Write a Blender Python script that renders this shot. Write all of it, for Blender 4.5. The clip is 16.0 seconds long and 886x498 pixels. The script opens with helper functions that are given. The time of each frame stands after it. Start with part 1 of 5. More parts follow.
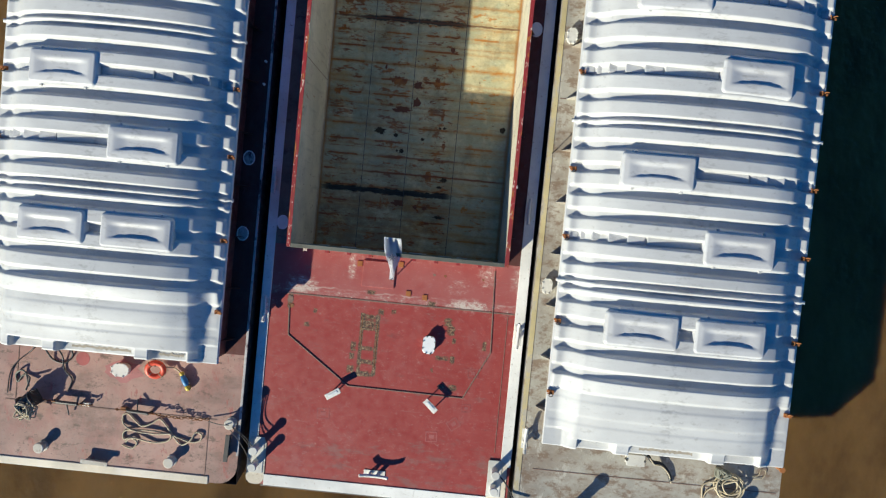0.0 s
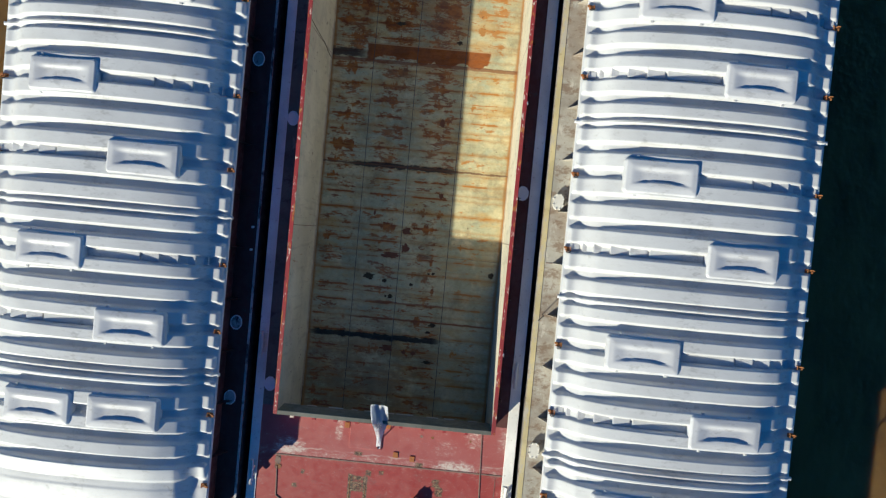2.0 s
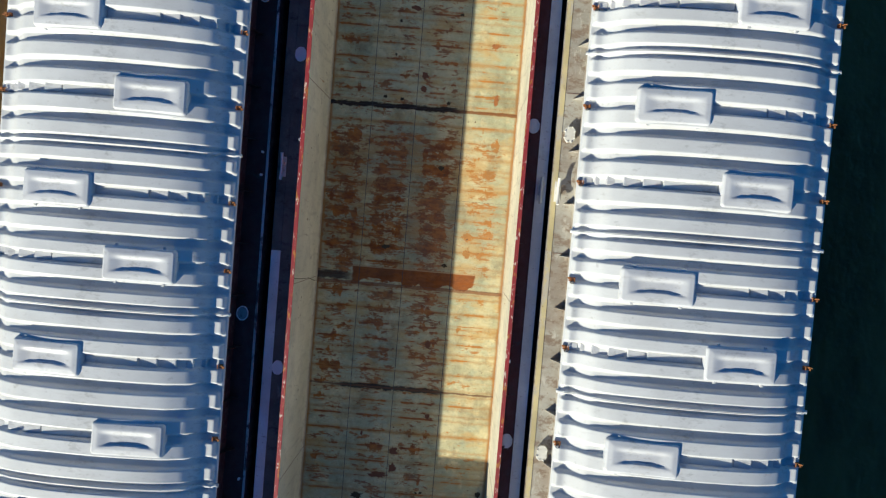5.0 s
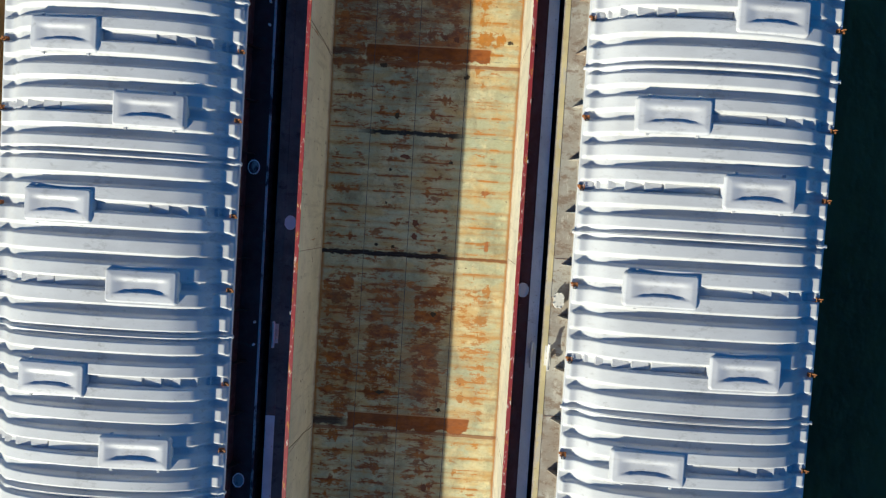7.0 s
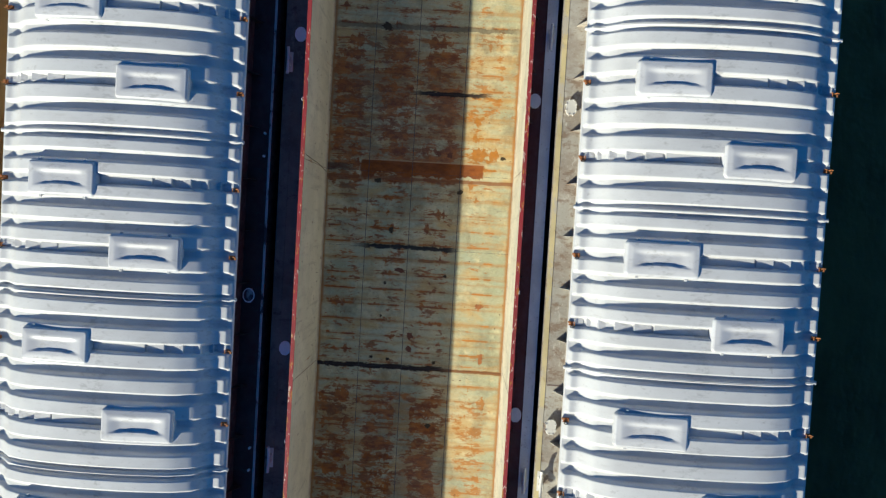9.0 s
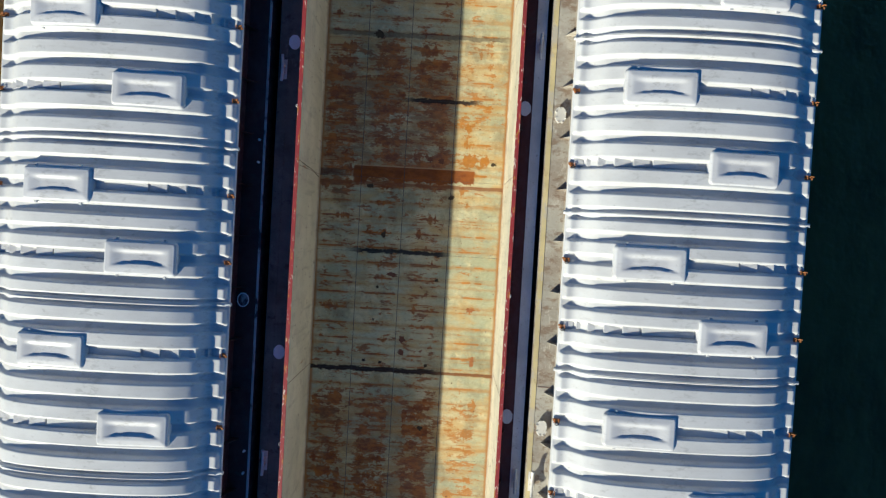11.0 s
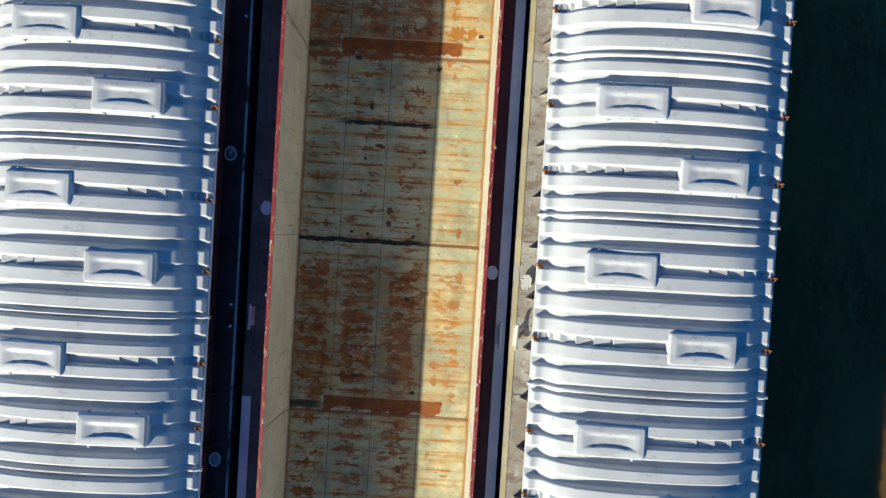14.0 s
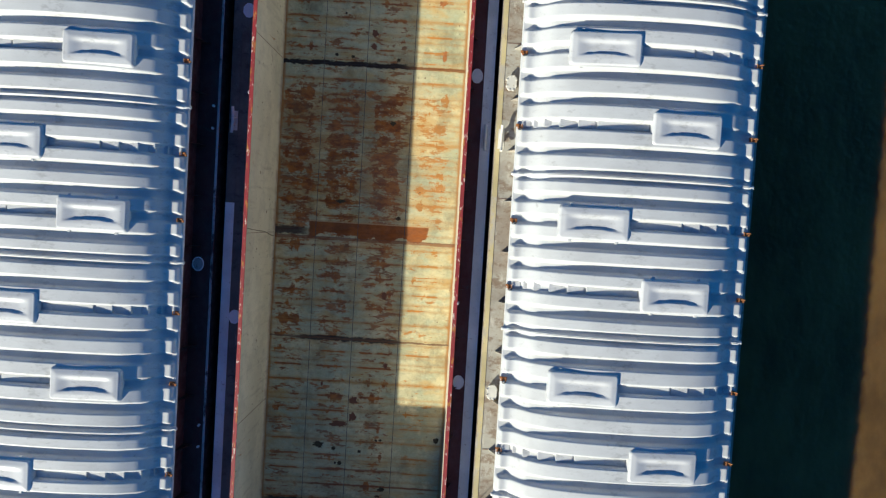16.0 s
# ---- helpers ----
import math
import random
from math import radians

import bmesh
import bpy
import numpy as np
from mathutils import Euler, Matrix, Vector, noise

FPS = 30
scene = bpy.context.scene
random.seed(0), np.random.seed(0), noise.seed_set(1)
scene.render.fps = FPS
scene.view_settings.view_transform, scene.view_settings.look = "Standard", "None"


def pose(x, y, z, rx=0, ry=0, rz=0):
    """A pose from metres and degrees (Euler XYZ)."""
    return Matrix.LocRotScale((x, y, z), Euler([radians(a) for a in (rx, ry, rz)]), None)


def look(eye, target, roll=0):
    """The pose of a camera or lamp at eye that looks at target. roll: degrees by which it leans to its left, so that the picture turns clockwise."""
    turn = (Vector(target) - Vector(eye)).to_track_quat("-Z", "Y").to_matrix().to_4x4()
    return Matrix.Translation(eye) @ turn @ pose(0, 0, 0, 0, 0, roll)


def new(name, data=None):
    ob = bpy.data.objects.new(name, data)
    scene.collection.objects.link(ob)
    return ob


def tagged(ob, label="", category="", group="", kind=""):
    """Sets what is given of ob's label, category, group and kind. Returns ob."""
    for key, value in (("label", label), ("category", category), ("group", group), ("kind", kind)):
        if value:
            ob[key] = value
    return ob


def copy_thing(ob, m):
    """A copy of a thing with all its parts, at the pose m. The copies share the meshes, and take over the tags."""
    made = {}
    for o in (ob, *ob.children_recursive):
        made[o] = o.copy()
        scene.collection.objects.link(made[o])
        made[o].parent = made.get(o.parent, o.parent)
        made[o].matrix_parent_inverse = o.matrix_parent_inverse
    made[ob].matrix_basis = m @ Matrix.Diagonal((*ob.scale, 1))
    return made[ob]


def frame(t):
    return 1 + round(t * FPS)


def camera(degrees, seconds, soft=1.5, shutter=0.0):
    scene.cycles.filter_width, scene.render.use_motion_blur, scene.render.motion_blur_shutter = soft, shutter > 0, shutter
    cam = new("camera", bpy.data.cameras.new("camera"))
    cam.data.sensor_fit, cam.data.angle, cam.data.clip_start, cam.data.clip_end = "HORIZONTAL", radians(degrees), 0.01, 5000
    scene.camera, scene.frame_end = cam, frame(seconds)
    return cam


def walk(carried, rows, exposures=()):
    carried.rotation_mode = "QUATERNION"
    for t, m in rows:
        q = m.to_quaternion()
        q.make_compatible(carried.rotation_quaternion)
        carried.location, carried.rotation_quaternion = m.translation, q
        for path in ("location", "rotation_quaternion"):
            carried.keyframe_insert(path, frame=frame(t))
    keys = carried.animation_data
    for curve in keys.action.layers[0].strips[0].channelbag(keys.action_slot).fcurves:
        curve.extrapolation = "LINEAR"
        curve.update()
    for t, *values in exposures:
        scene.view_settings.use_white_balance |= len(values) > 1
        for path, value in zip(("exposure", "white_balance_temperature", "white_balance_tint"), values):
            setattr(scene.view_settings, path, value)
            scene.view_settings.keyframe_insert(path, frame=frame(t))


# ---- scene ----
EXPO, SUN_E, SKY_E, KELVIN, TINT = 0.62, 5.0, 0.036, 6050, 4      # stops, sun, sky, white balance
cam = camera(68.0, 16.0, soft=1.25)
# seconds, eye x y z, turn x y z (a drone that looks straight down, flies up the barges and back)
ROWS = [
    (0.0, 2.295, 0.000, 29.614, -1.639, 1.125, 5.462),
    (0.5, 2.302, 1.625, 29.567, -1.584, 1.183, 5.424),
    (1.0, 2.310, 3.240, 29.550, -1.515, 1.236, 5.387),
    (1.5, 2.314, 4.849, 29.526, -1.427, 1.284, 5.355),
    (2.0, 2.316, 6.448, 29.466, -1.340, 1.332, 5.338),
    (2.1, 2.319, 6.762, 28.984, -1.321, 1.339, 5.399),
    (2.3, 2.280, 7.377, 27.685, -1.282, 1.334, 5.410),
    (2.5, 2.198, 8.010, 26.527, -1.325, 1.250, 5.264),
    (2.7, 2.179, 8.629, 25.780, -1.212, 1.212, 5.256),
    (3.0, 2.171, 9.623, 26.634, -1.204, 1.228, 5.225),
    (3.2, 2.165, 10.293, 27.849, -1.125, 1.197, 5.336),
    (3.4, 2.149, 10.970, 29.037, -1.116, 1.195, 5.330),
    (3.5, 2.162, 11.316, 29.408, -1.105, 1.230, 5.235),
    (4.0, 2.116, 13.043, 29.385, -1.222, 1.218, 5.241),
    (6.5, 2.026, 21.953, 29.287, -2.447, 1.340, 3.585),
    (7.0, 2.048, 23.464, 29.290, -2.222, 1.450, 3.538),
    (7.5, 2.079, 24.841, 29.296, -2.037, 1.537, 3.461),
    (8.0, 2.110, 26.114, 29.301, -1.884, 1.611, 3.394),
    (8.5, 2.146, 27.276, 29.314, -1.770, 1.677, 3.359),
    (9.0, 2.186, 28.313, 29.366, -1.711, 1.734, 3.336),
    (11.5, 1.900, 28.361, 29.930, -1.369, 0.353, 3.268),
    (12.0, 2.047, 27.412, 30.009, -1.353, 0.391, 3.307),
    (12.5, 2.217, 26.386, 30.063, -1.352, 0.430, 3.341),
    (13.0, 2.428, 25.261, 30.123, -1.361, 0.454, 3.380),
    (13.5, 2.629, 23.996, 30.164, -1.399, 0.481, 3.426),
    (14.0, 2.839, 22.539, 30.177, -1.485, 0.485, 3.477),
    (14.5, 3.074, 20.902, 30.171, -1.613, 0.467, 3.511),
    (15.0, 3.326, 19.077, 30.176, -1.786, 0.445, 3.528),
    (15.5, 3.604, 17.068, 30.186, -2.001, 0.437, 3.512),
    (16.0, 3.906, 14.890, 30.204, -2.258, 0.431, 3.478),
]
walk(cam, [(t, pose(x, y, z, rx, ry, rz)) for t, x, y, z, rx, ry, rz in ROWS], exposures=[(t, EXPO + e, KELVIN, TINT) for t, e in ((0.0, 0.0), (2.1, 0.0), (2.7, -0.13), (3.2, 0.0), (3.5, 0.06), (6.5, 0.0), (12.0, 0.0), (16.0, 0.12))])

# ---- light ----
SUN_X, SUN_Y = 1.464, 1.755          # metres a shadow runs along x and y for each metre of height
ELEV = math.atan(1 / math.hypot(SUN_X, SUN_Y))
sun = new("sun", bpy.data.lights.new("sun", "SUN"))
sun.data.energy, sun.data.angle, sun.data.color = SUN_E, radians(0.55), (1.0, 0.905, 0.72)
sun.matrix_world = look((-SUN_X * 20, -SUN_Y * 20, 20), (0, 0, 0))
world = bpy.data.worlds.new("sky")
scene.world = world
world.use_nodes = True
wn = world.node_tree
sky = wn.nodes.new("ShaderNodeTexSky")
sky.sky_type, sky.sun_disc = "NISHITA", False
sky.sun_elevation, sky.sun_rotation = ELEV, math.atan2(-SUN_X, -SUN_Y) % math.tau
sky.air_density, sky.dust_density, sky.ozone_density = 1.0, 0.1, 3.0
bg = wn.nodes["Background"]
bg.inputs["Strength"].default_value = SKY_E
deep = wn.nodes.new("ShaderNodeMix")
deep.data_type, deep.blend_type = "RGBA", "MULTIPLY"
deep.inputs[0].default_value, deep.inputs[7].default_value = 1.0, (0.26, 1.03, 1.80, 1)
wn.links.new(sky.outputs[0], deep.inputs[6])
wn.links.new(deep.outputs[2], bg.inputs[0])


# ---- materials ----
class Mat:
    """A small builder of node materials."""

    def __init__(self, name, rough=0.6, metal=0.0):
        self.m = bpy.data.materials.new(name)
        self.m.use_nodes = True
        self.t = self.m.node_tree
        self.b = self.t.nodes["Principled BSDF"]
        self.b.inputs["Roughness"].default_value = rough
        self.b.inputs["Metallic"].default_value = metal
        self.co = self.t.nodes.new("ShaderNodeTexCoord").outputs["Object"]

    def link(self, a, b):
        self.t.links.new(a, b)

    def geo(self):
        """Place in the world, so that pieces don't repeat one another."""
        self.co = self.t.nodes.new("ShaderNodeNewGeometry").outputs["Position"]
        return self

    def noise(self, scale=1.0, stretch=(1, 1, 1), detail=4.0, rough=0.55, shift=(0, 0, 0)):
        mp = self.t.nodes.new("ShaderNodeMapping")
        mp.inputs["Scale"].default_value = stretch
        mp.inputs["Location"].default_value = shift
        self.link(self.co, mp.inputs["Vector"])
        n = self.t.nodes.new("ShaderNodeTexNoise")
        n.inputs["Scale"].default_value, n.inputs["Detail"].default_value, n.inputs["Roughness"].default_value = scale, detail, rough
        self.link(mp.outputs[0], n.inputs["Vector"])
        return n.outputs["Fac"]

    def math(self, op, a, b=0.0, c=None):
        n = self.t.nodes.new("ShaderNodeMath")
        n.operation = op
        for i, v in enumerate((a, b) if c is None else (a, b, c)):
            if isinstance(v, (int, float)):
                n.inputs[i].default_value = v
            else:
                self.link(v, n.inputs[i])
        return n.outputs[0]

    def step(self, v, lo, hi, to_lo=0.0, to_hi=1.0):
        n = self.t.nodes.new("ShaderNodeMapRange")
        n.interpolation_type = "SMOOTHSTEP"
        self.link(v, n.inputs["Value"])
        for k, x in zip(("From Min", "From Max", "To Min", "To Max"), (lo, hi, to_lo, to_hi)):
            n.inputs[k].default_value = x
        return n.outputs[0]

    def axis(self, k):
        s = self.t.nodes.new("ShaderNodeSeparateXYZ")
        self.link(self.co, s.inputs[0])
        return s.outputs[k]

    def mix(self, fac, a, b):
        n = self.t.nodes.new("ShaderNodeMix")
        n.data_type = "RGBA"
        for v, s in ((fac, n.inputs[0]), (a, n.inputs[6]), (b, n.inputs[7])):
            if isinstance(v, (int, float)):
                s.default_value = v
            elif isinstance(v, tuple):
                s.default_value = (*v, 1)
            else:
                self.link(v, s)
        return n.outputs[2]

    def along(self, a, b, sa=1.0, sb=1.0, seed=0.0, detail=4.0, rough=0.6):
        """Noise over two numbers of one's own instead of a place."""
        v = self.t.nodes.new("ShaderNodeCombineXYZ")
        self.link(self.math("MULTIPLY", a, sa), v.inputs[0])
        self.link(self.math("MULTIPLY", b, sb), v.inputs[1])
        v.inputs[2].default_value = seed
        n = self.t.nodes.new("ShaderNodeTexNoise")
        n.inputs["Scale"].default_value, n.inputs["Detail"].default_value, n.inputs["Roughness"].default_value = 1.0, detail, rough
        self.link(v.outputs[0], n.inputs["Vector"])
        return n.outputs["Fac"]

    def rand(self):
        return self.t.nodes.new("ShaderNodeObjectInfo").outputs["Random"]

    def colour(self, c):
        if isinstance(c, tuple):
            self.b.inputs["Base Color"].default_value = (*c, 1)
        else:
            self.link(c, self.b.inputs["Base Color"])
        return self

    def roughness(self, v):
        self.link(v, self.b.inputs["Roughness"])
        return self

    def bump(self, v, strength=0.3, dist=0.02):
        n = self.t.nodes.new("ShaderNodeBump")
        n.inputs["Strength"].default_value, n.inputs["Distance"].default_value = strength, dist
        self.link(v, n.inputs["Height"])
        self.link(n.outputs[0], self.b.inputs["Normal"])
        return self


def painted(name, base, worn, dirt=(0.06, 0.05, 0.045), rough=0.55, wear=0.60, grime=0.58):
    """Old paint on steel: faded patches, scuffs, stains and dirt."""
    m = Mat(name, rough).geo()
    c = m.mix(m.step(m.noise(0.35, detail=5), 0.35, 0.65), tuple(x * 0.86 for x in base), tuple(x * 1.22 for x in base))
    c = m.mix(m.math("MULTIPLY", m.step(m.noise(0.9, (1, 0.5, 1), 8, 0.7, (1, 4, 0)), 0.46, 0.66), 0.35), c, worn)
    c = m.mix(m.math("MULTIPLY", m.step(m.noise(0.55, (0.7, 1, 1), 8, 0.72, (9, 3, 2)), grime - 0.08, grime + 0.14), 0.5), c, dirt)
    c = m.mix(m.step(m.noise(1.8, (1, 0.45, 1), 8, 0.72), wear, wear + 0.10), c, worn)
    c = m.mix(m.math("MULTIPLY", m.step(m.noise(2.4, (0.6, 1, 1), 8, 0.75, (7, 3, 1)), grime, grime + 0.12), 0.8), c, dirt)
    c = m.mix(m.math("MULTIPLY", m.step(m.noise(14, detail=4), 0.63, 0.70), 0.6), c, worn)
    c = m.mix(m.math("MULTIPLY", m.step(m.noise(11, detail=4, shift=(5, 5, 5)), 0.64, 0.70), 0.6), c, dirt)
    m.colour(c).roughness(m.step(m.noise(3, detail=5), 0.3, 0.7, rough - 0.12, rough + 0.2))
    return m.bump(m.noise(9, detail=6), 0.18, 0.01).m


def plain(name, c, rough=0.6, metal=0.0, vary=0.25):
    m = Mat(name, rough, metal).geo()
    m.colour(m.mix(m.noise(6, detail=5), tuple(x * (1 - vary) for x in c), tuple(x * (1 + vary) for x in c)))
    return m.bump(m.noise(20, detail=4), 0.15, 0.006).m


def make_cover(name="white_fibreglass", tone=1.0, blue=1.0):
    m = Mat(name, 0.5).geo()
    k = lambda r, g, b: (r * tone, g * tone, b * tone * blue)
    c = m.mix(m.step(m.noise(0.5, (1, 1.6, 1), 5), 0.35, 0.7), k(0.575, 0.572, 0.555), k(0.505, 0.50, 0.487))
    streak = m.step(m.noise(2.2, (0.35, 2.2, 1), 6, 0.7), 0.54, 0.80)
    c = m.mix(m.math("MULTIPLY", streak, 0.55), c, k(0.37, 0.355, 0.33))
    spots = m.step(m.noise(2.6, (0.8, 1.2, 1), 6, 0.72, (3, 9, 2)), 0.585, 0.69)
    c = m.mix(m.math("MULTIPLY", spots, 0.42), c, (0.26, 0.25, 0.23))
    own = m.t.nodes.new("ShaderNodeTexCoord").outputs["Object"]
    sx = m.t.nodes.new("ShaderNodeSeparateXYZ")
    m.link(own, sx.inputs[0])
    crown = m.step(m.math("ABSOLUTE", m.math("ADD", sx.outputs[0], 0.1)), 0.25, 0.9, 1.0, 0.0)
    lee = m.step(m.math("ABSOLUTE", m.math("SUBTRACT", sx.outputs[0], 3.85)), 0.12, 0.40, 1.0, 0.0)
    where = m.math("MAXIMUM", crown, lee)
    smudge = m.step(m.math("ADD", m.noise(2.6, (0.9, 2.2, 1), 8, 0.78, (1, 7, 0)), m.math("MULTIPLY", where, 0.09)), 0.59, 0.69)
    c = m.mix(m.math("MULTIPLY", m.math("MULTIPLY", smudge, where), 0.30), c, (0.14, 0.135, 0.125))
    specks = m.step(m.noise(26, detail=3), 0.66, 0.72)
    c = m.mix(m.math("MULTIPLY", specks, 0.4), c, (0.25, 0.22, 0.18))
    c = m.mix(m.math("MULTIPLY", m.step(m.noise(7, (0.6, 1.4, 1), 6, 0.75, (4, 4, 1)), 0.52, 0.75), 0.30), c, (0.40, 0.385, 0.35))
    m.colour(c).roughness(m.step(m.noise(2, detail=4), 0.3, 0.7, 0.42, 0.62))
    return m.bump(m.noise(3, detail=5), 0.12, 0.02).m


def make_floor():
    """Half-painted hopper steel: rust along the frames under it, dark wet seams at the plate joints."""
    m = Mat("rusty_hopper_steel", 0.6).geo()
    x, y = m.axis(0), m.axis(1)
    wob = m.math("MULTIPLY", m.math("SUBTRACT", m.noise(0.9, detail=5), 0.5), 0.9)
    fine = m.math("MULTIPLY", m.math("SUBTRACT", m.noise(3.0, (0.7, 1, 1), 7, 0.7), 0.5), 0.42)
    crisp = m.math("MULTIPLY", m.math("SUBTRACT", m.noise(4.5, (0.5, 1, 1), 8, 0.72, (2, 7, 0)), 0.5), 0.30)

    def near(y0, half, soft):
        return m.step(m.math("ABSOLUTE", m.math("SUBTRACT", y, y0)), half, half + soft, 1.0, 0.0)

    def span(x0, x1, soft=0.5):
        xx = m.math("ADD", x, wob)
        return m.math("MULTIPLY", m.step(xx, x0 - soft, x0 + soft), m.step(xx, x1 - soft, x1 + soft, 1.0, 0.0))

    # old paint: grey-green to cream, mottled
    c = m.mix(m.step(m.noise(0.40, (1, 0.7, 1), 6), 0.34, 0.66), (0.40, 0.40, 0.245), (0.70, 0.60, 0.335))
    c = m.mix(m.step(m.noise(1.1, (1, 0.8, 1), 6, 0.65, (4, 1, 0)), 0.52, 0.72), c, (0.78, 0.68, 0.385))
    c = m.mix(m.math("MULTIPLY", m.step(m.noise(0.9, (1, 1.3, 1), 7, 0.65, (5, 9, 0)), 0.48, 0.64), 0.55), c, (0.41, 0.46, 0.32))
    c = m.mix(m.math("MULTIPLY", m.step(m.noise(2.0, (0.7, 1.5, 1), 7, 0.7, (8, 8, 0)), 0.52, 0.76), 0.6), c, (0.22, 0.21, 0.165))
    c = m.mix(m.math("MULTIPLY", m.step(m.noise(6, (0.6, 1.2, 1), 8, 0.75, (2, 2, 2)), 0.46, 0.68), 0.40), c, (0.32, 0.28, 0.17))
    c = m.mix(m.math("MULTIPLY", m.step(m.noise(16, (0.5, 1.6, 1), 5, 0.75, (1, 2, 2)), 0.52, 0.68), 0.30), c, (0.80, 0.75, 0.58))
    # how rusty each stretch is
    heavy = m.math("MAXIMUM", near(17.8, 2.3, 1.5), m.math("MAXIMUM", near(33.4, 2.6, 1.5), m.math("MULTIPLY", near(11.7, 1.5, 1.5), 0.35)))
    rust = m.mix(m.step(m.noise(3.0, (0.7, 1.3, 1), 8, 0.7), 0.34, 0.62), (0.45, 0.135, 0.014), (0.20, 0.048, 0.009))
    # sunlight painted in: rust turns paler orange past the floor's shadow edge
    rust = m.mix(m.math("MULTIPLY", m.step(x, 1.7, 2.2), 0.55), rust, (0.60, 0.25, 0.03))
    # strakes: rust keeps to their middle and spares the joints
    lane = m.math("FRACT", m.math("DIVIDE", m.math("ADD", x, 4.24), 2.06))
    mid = m.step(m.math("ABSOLUTE", m.math("SUBTRACT", lane, 0.5)), 0.22, 0.5, 1.0, 0.0)
    strake = m.math("FLOOR", m.math("DIVIDE", m.math("ADD", x, 4.24), 2.06))
    # less rust in the east strake
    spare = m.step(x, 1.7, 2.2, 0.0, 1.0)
    # a faint bloom of rust
    glow = m.step(m.math("ADD", m.noise(0.8, (0.7, 1.6, 1), 7, 0.65, (4, 4, 0)), m.math("MULTIPLY", heavy, 0.07)), 0.48, 0.70)
    c = m.mix(m.math("MULTIPLY", glow, 0.66), c, (0.57, 0.32, 0.08))
    # brown sediment over the plates, with shade painted in west and south
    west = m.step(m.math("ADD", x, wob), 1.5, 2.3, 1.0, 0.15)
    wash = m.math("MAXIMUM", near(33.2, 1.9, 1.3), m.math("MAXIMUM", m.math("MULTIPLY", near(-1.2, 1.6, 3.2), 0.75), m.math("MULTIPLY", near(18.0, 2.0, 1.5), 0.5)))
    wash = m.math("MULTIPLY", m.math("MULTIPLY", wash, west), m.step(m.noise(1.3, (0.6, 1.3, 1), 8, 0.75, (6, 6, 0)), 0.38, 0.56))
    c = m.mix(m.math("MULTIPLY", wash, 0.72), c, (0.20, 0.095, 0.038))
    # one run along each frame, 0.7 m apart, with thin ones between
    for pitch, y0, seed, thin, least, blobs in ((0.7, 2.3, 3.3, 0.042, 0.53, 1.0), (0.93, 2.56, 9.1, 0.020, 0.62, 0.35), (1.27, 2.09, 17.7, 0.020, 0.62, 0.0)):
        cell = m.math("DIVIDE", m.math("SUBTRACT", m.math("ADD", y, m.math("MULTIPLY", fine, 0.30)), y0), pitch)
        row = m.math("ROUND", cell)
        key = m.math("ADD", m.math("MULTIPLY", row, 7.31), m.math("MULTIPLY", strake, 3.7))
        off = m.math("MULTIPLY", m.math("SUBTRACT", cell, row), pitch)
        sag = m.math("MULTIPLY", m.math("SUBTRACT", m.along(x, key, 1.7, 1.0, seed + 71, 5, 0.7), 0.5), 0.55)
        below = m.math("ABSOLUTE", m.math("ADD", off, sag))
        off = m.math("ABSOLUTE", off)
        run = m.along(x, key, 0.9, 1.0, seed, 3)
        run = m.math("ADD", run, m.math("MULTIPLY", m.math("SUBTRACT", mid, 0.6), 0.30))
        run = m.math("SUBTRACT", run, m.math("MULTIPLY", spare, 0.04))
        line = m.math("SUBTRACT", m.math("MULTIPLY", m.step(run, least, least + 0.12), thin), off)
        if blobs:
            blob = m.math("ADD", m.along(x, key, 1.3, 1.0, seed + 40, 4), m.math("MULTIPLY", heavy, 0.13))
            blob = m.math("ADD", blob, m.math("MULTIPLY", m.math("SUBTRACT", mid, 0.8), 0.30))
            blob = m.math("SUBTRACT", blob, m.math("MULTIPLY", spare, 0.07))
            wide = m.math("MULTIPLY", m.step(blob, 0.605, 0.765), 0.25 * blobs)
            rag = m.math("MULTIPLY", m.math("SUBTRACT", m.noise(7.0, (0.8, 1.4, 1), 8, 0.75, (1, seed, 0)), 0.5), 1.1)
            wide = m.math("ADD", wide, m.math("MULTIPLY", rag, m.step(wide, 0.03, 0.14)))
            line = m.math("MAXIMUM", line, m.math("SUBTRACT", wide, below))
        runs = line
        c = m.mix(m.math("MULTIPLY", m.step(runs, -0.12, 0.01), 0.38 if blobs else 0.2), c, (0.45, 0.23, 0.06))
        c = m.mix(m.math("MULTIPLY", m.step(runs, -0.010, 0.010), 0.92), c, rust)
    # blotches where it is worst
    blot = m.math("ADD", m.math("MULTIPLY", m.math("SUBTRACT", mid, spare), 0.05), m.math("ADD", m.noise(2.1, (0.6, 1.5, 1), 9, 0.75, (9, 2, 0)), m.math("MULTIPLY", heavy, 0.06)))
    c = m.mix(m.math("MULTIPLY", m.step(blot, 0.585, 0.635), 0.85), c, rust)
    specks = m.step(m.noise(5, (1, 1.3, 1), 4, 0.6, (6, 1, 0)), 0.67, 0.72)
    c = m.mix(specks, c, (0.13, 0.055, 0.022))
    # rust along the foot of the walls
    foot = m.step(m.math("ADD", m.math("ABSOLUTE", m.math("SUBTRACT", x, 0.1)), m.math("MULTIPLY", wob, 0.25)), 4.03, 4.15)
    c = m.mix(m.math("MULTIPLY", foot, 0.85), c, (0.42, 0.17, 0.035))
    c = m.mix(m.math("MULTIPLY", m.rand(), 0.14), c, (0.30, 0.31, 0.27))
    # old wet dirt lying on the plates
    dirt = m.step(m.noise(0.7, (1, 0.6, 1), 8, 0.7, (7, 0, 3)), 0.48, 0.70)
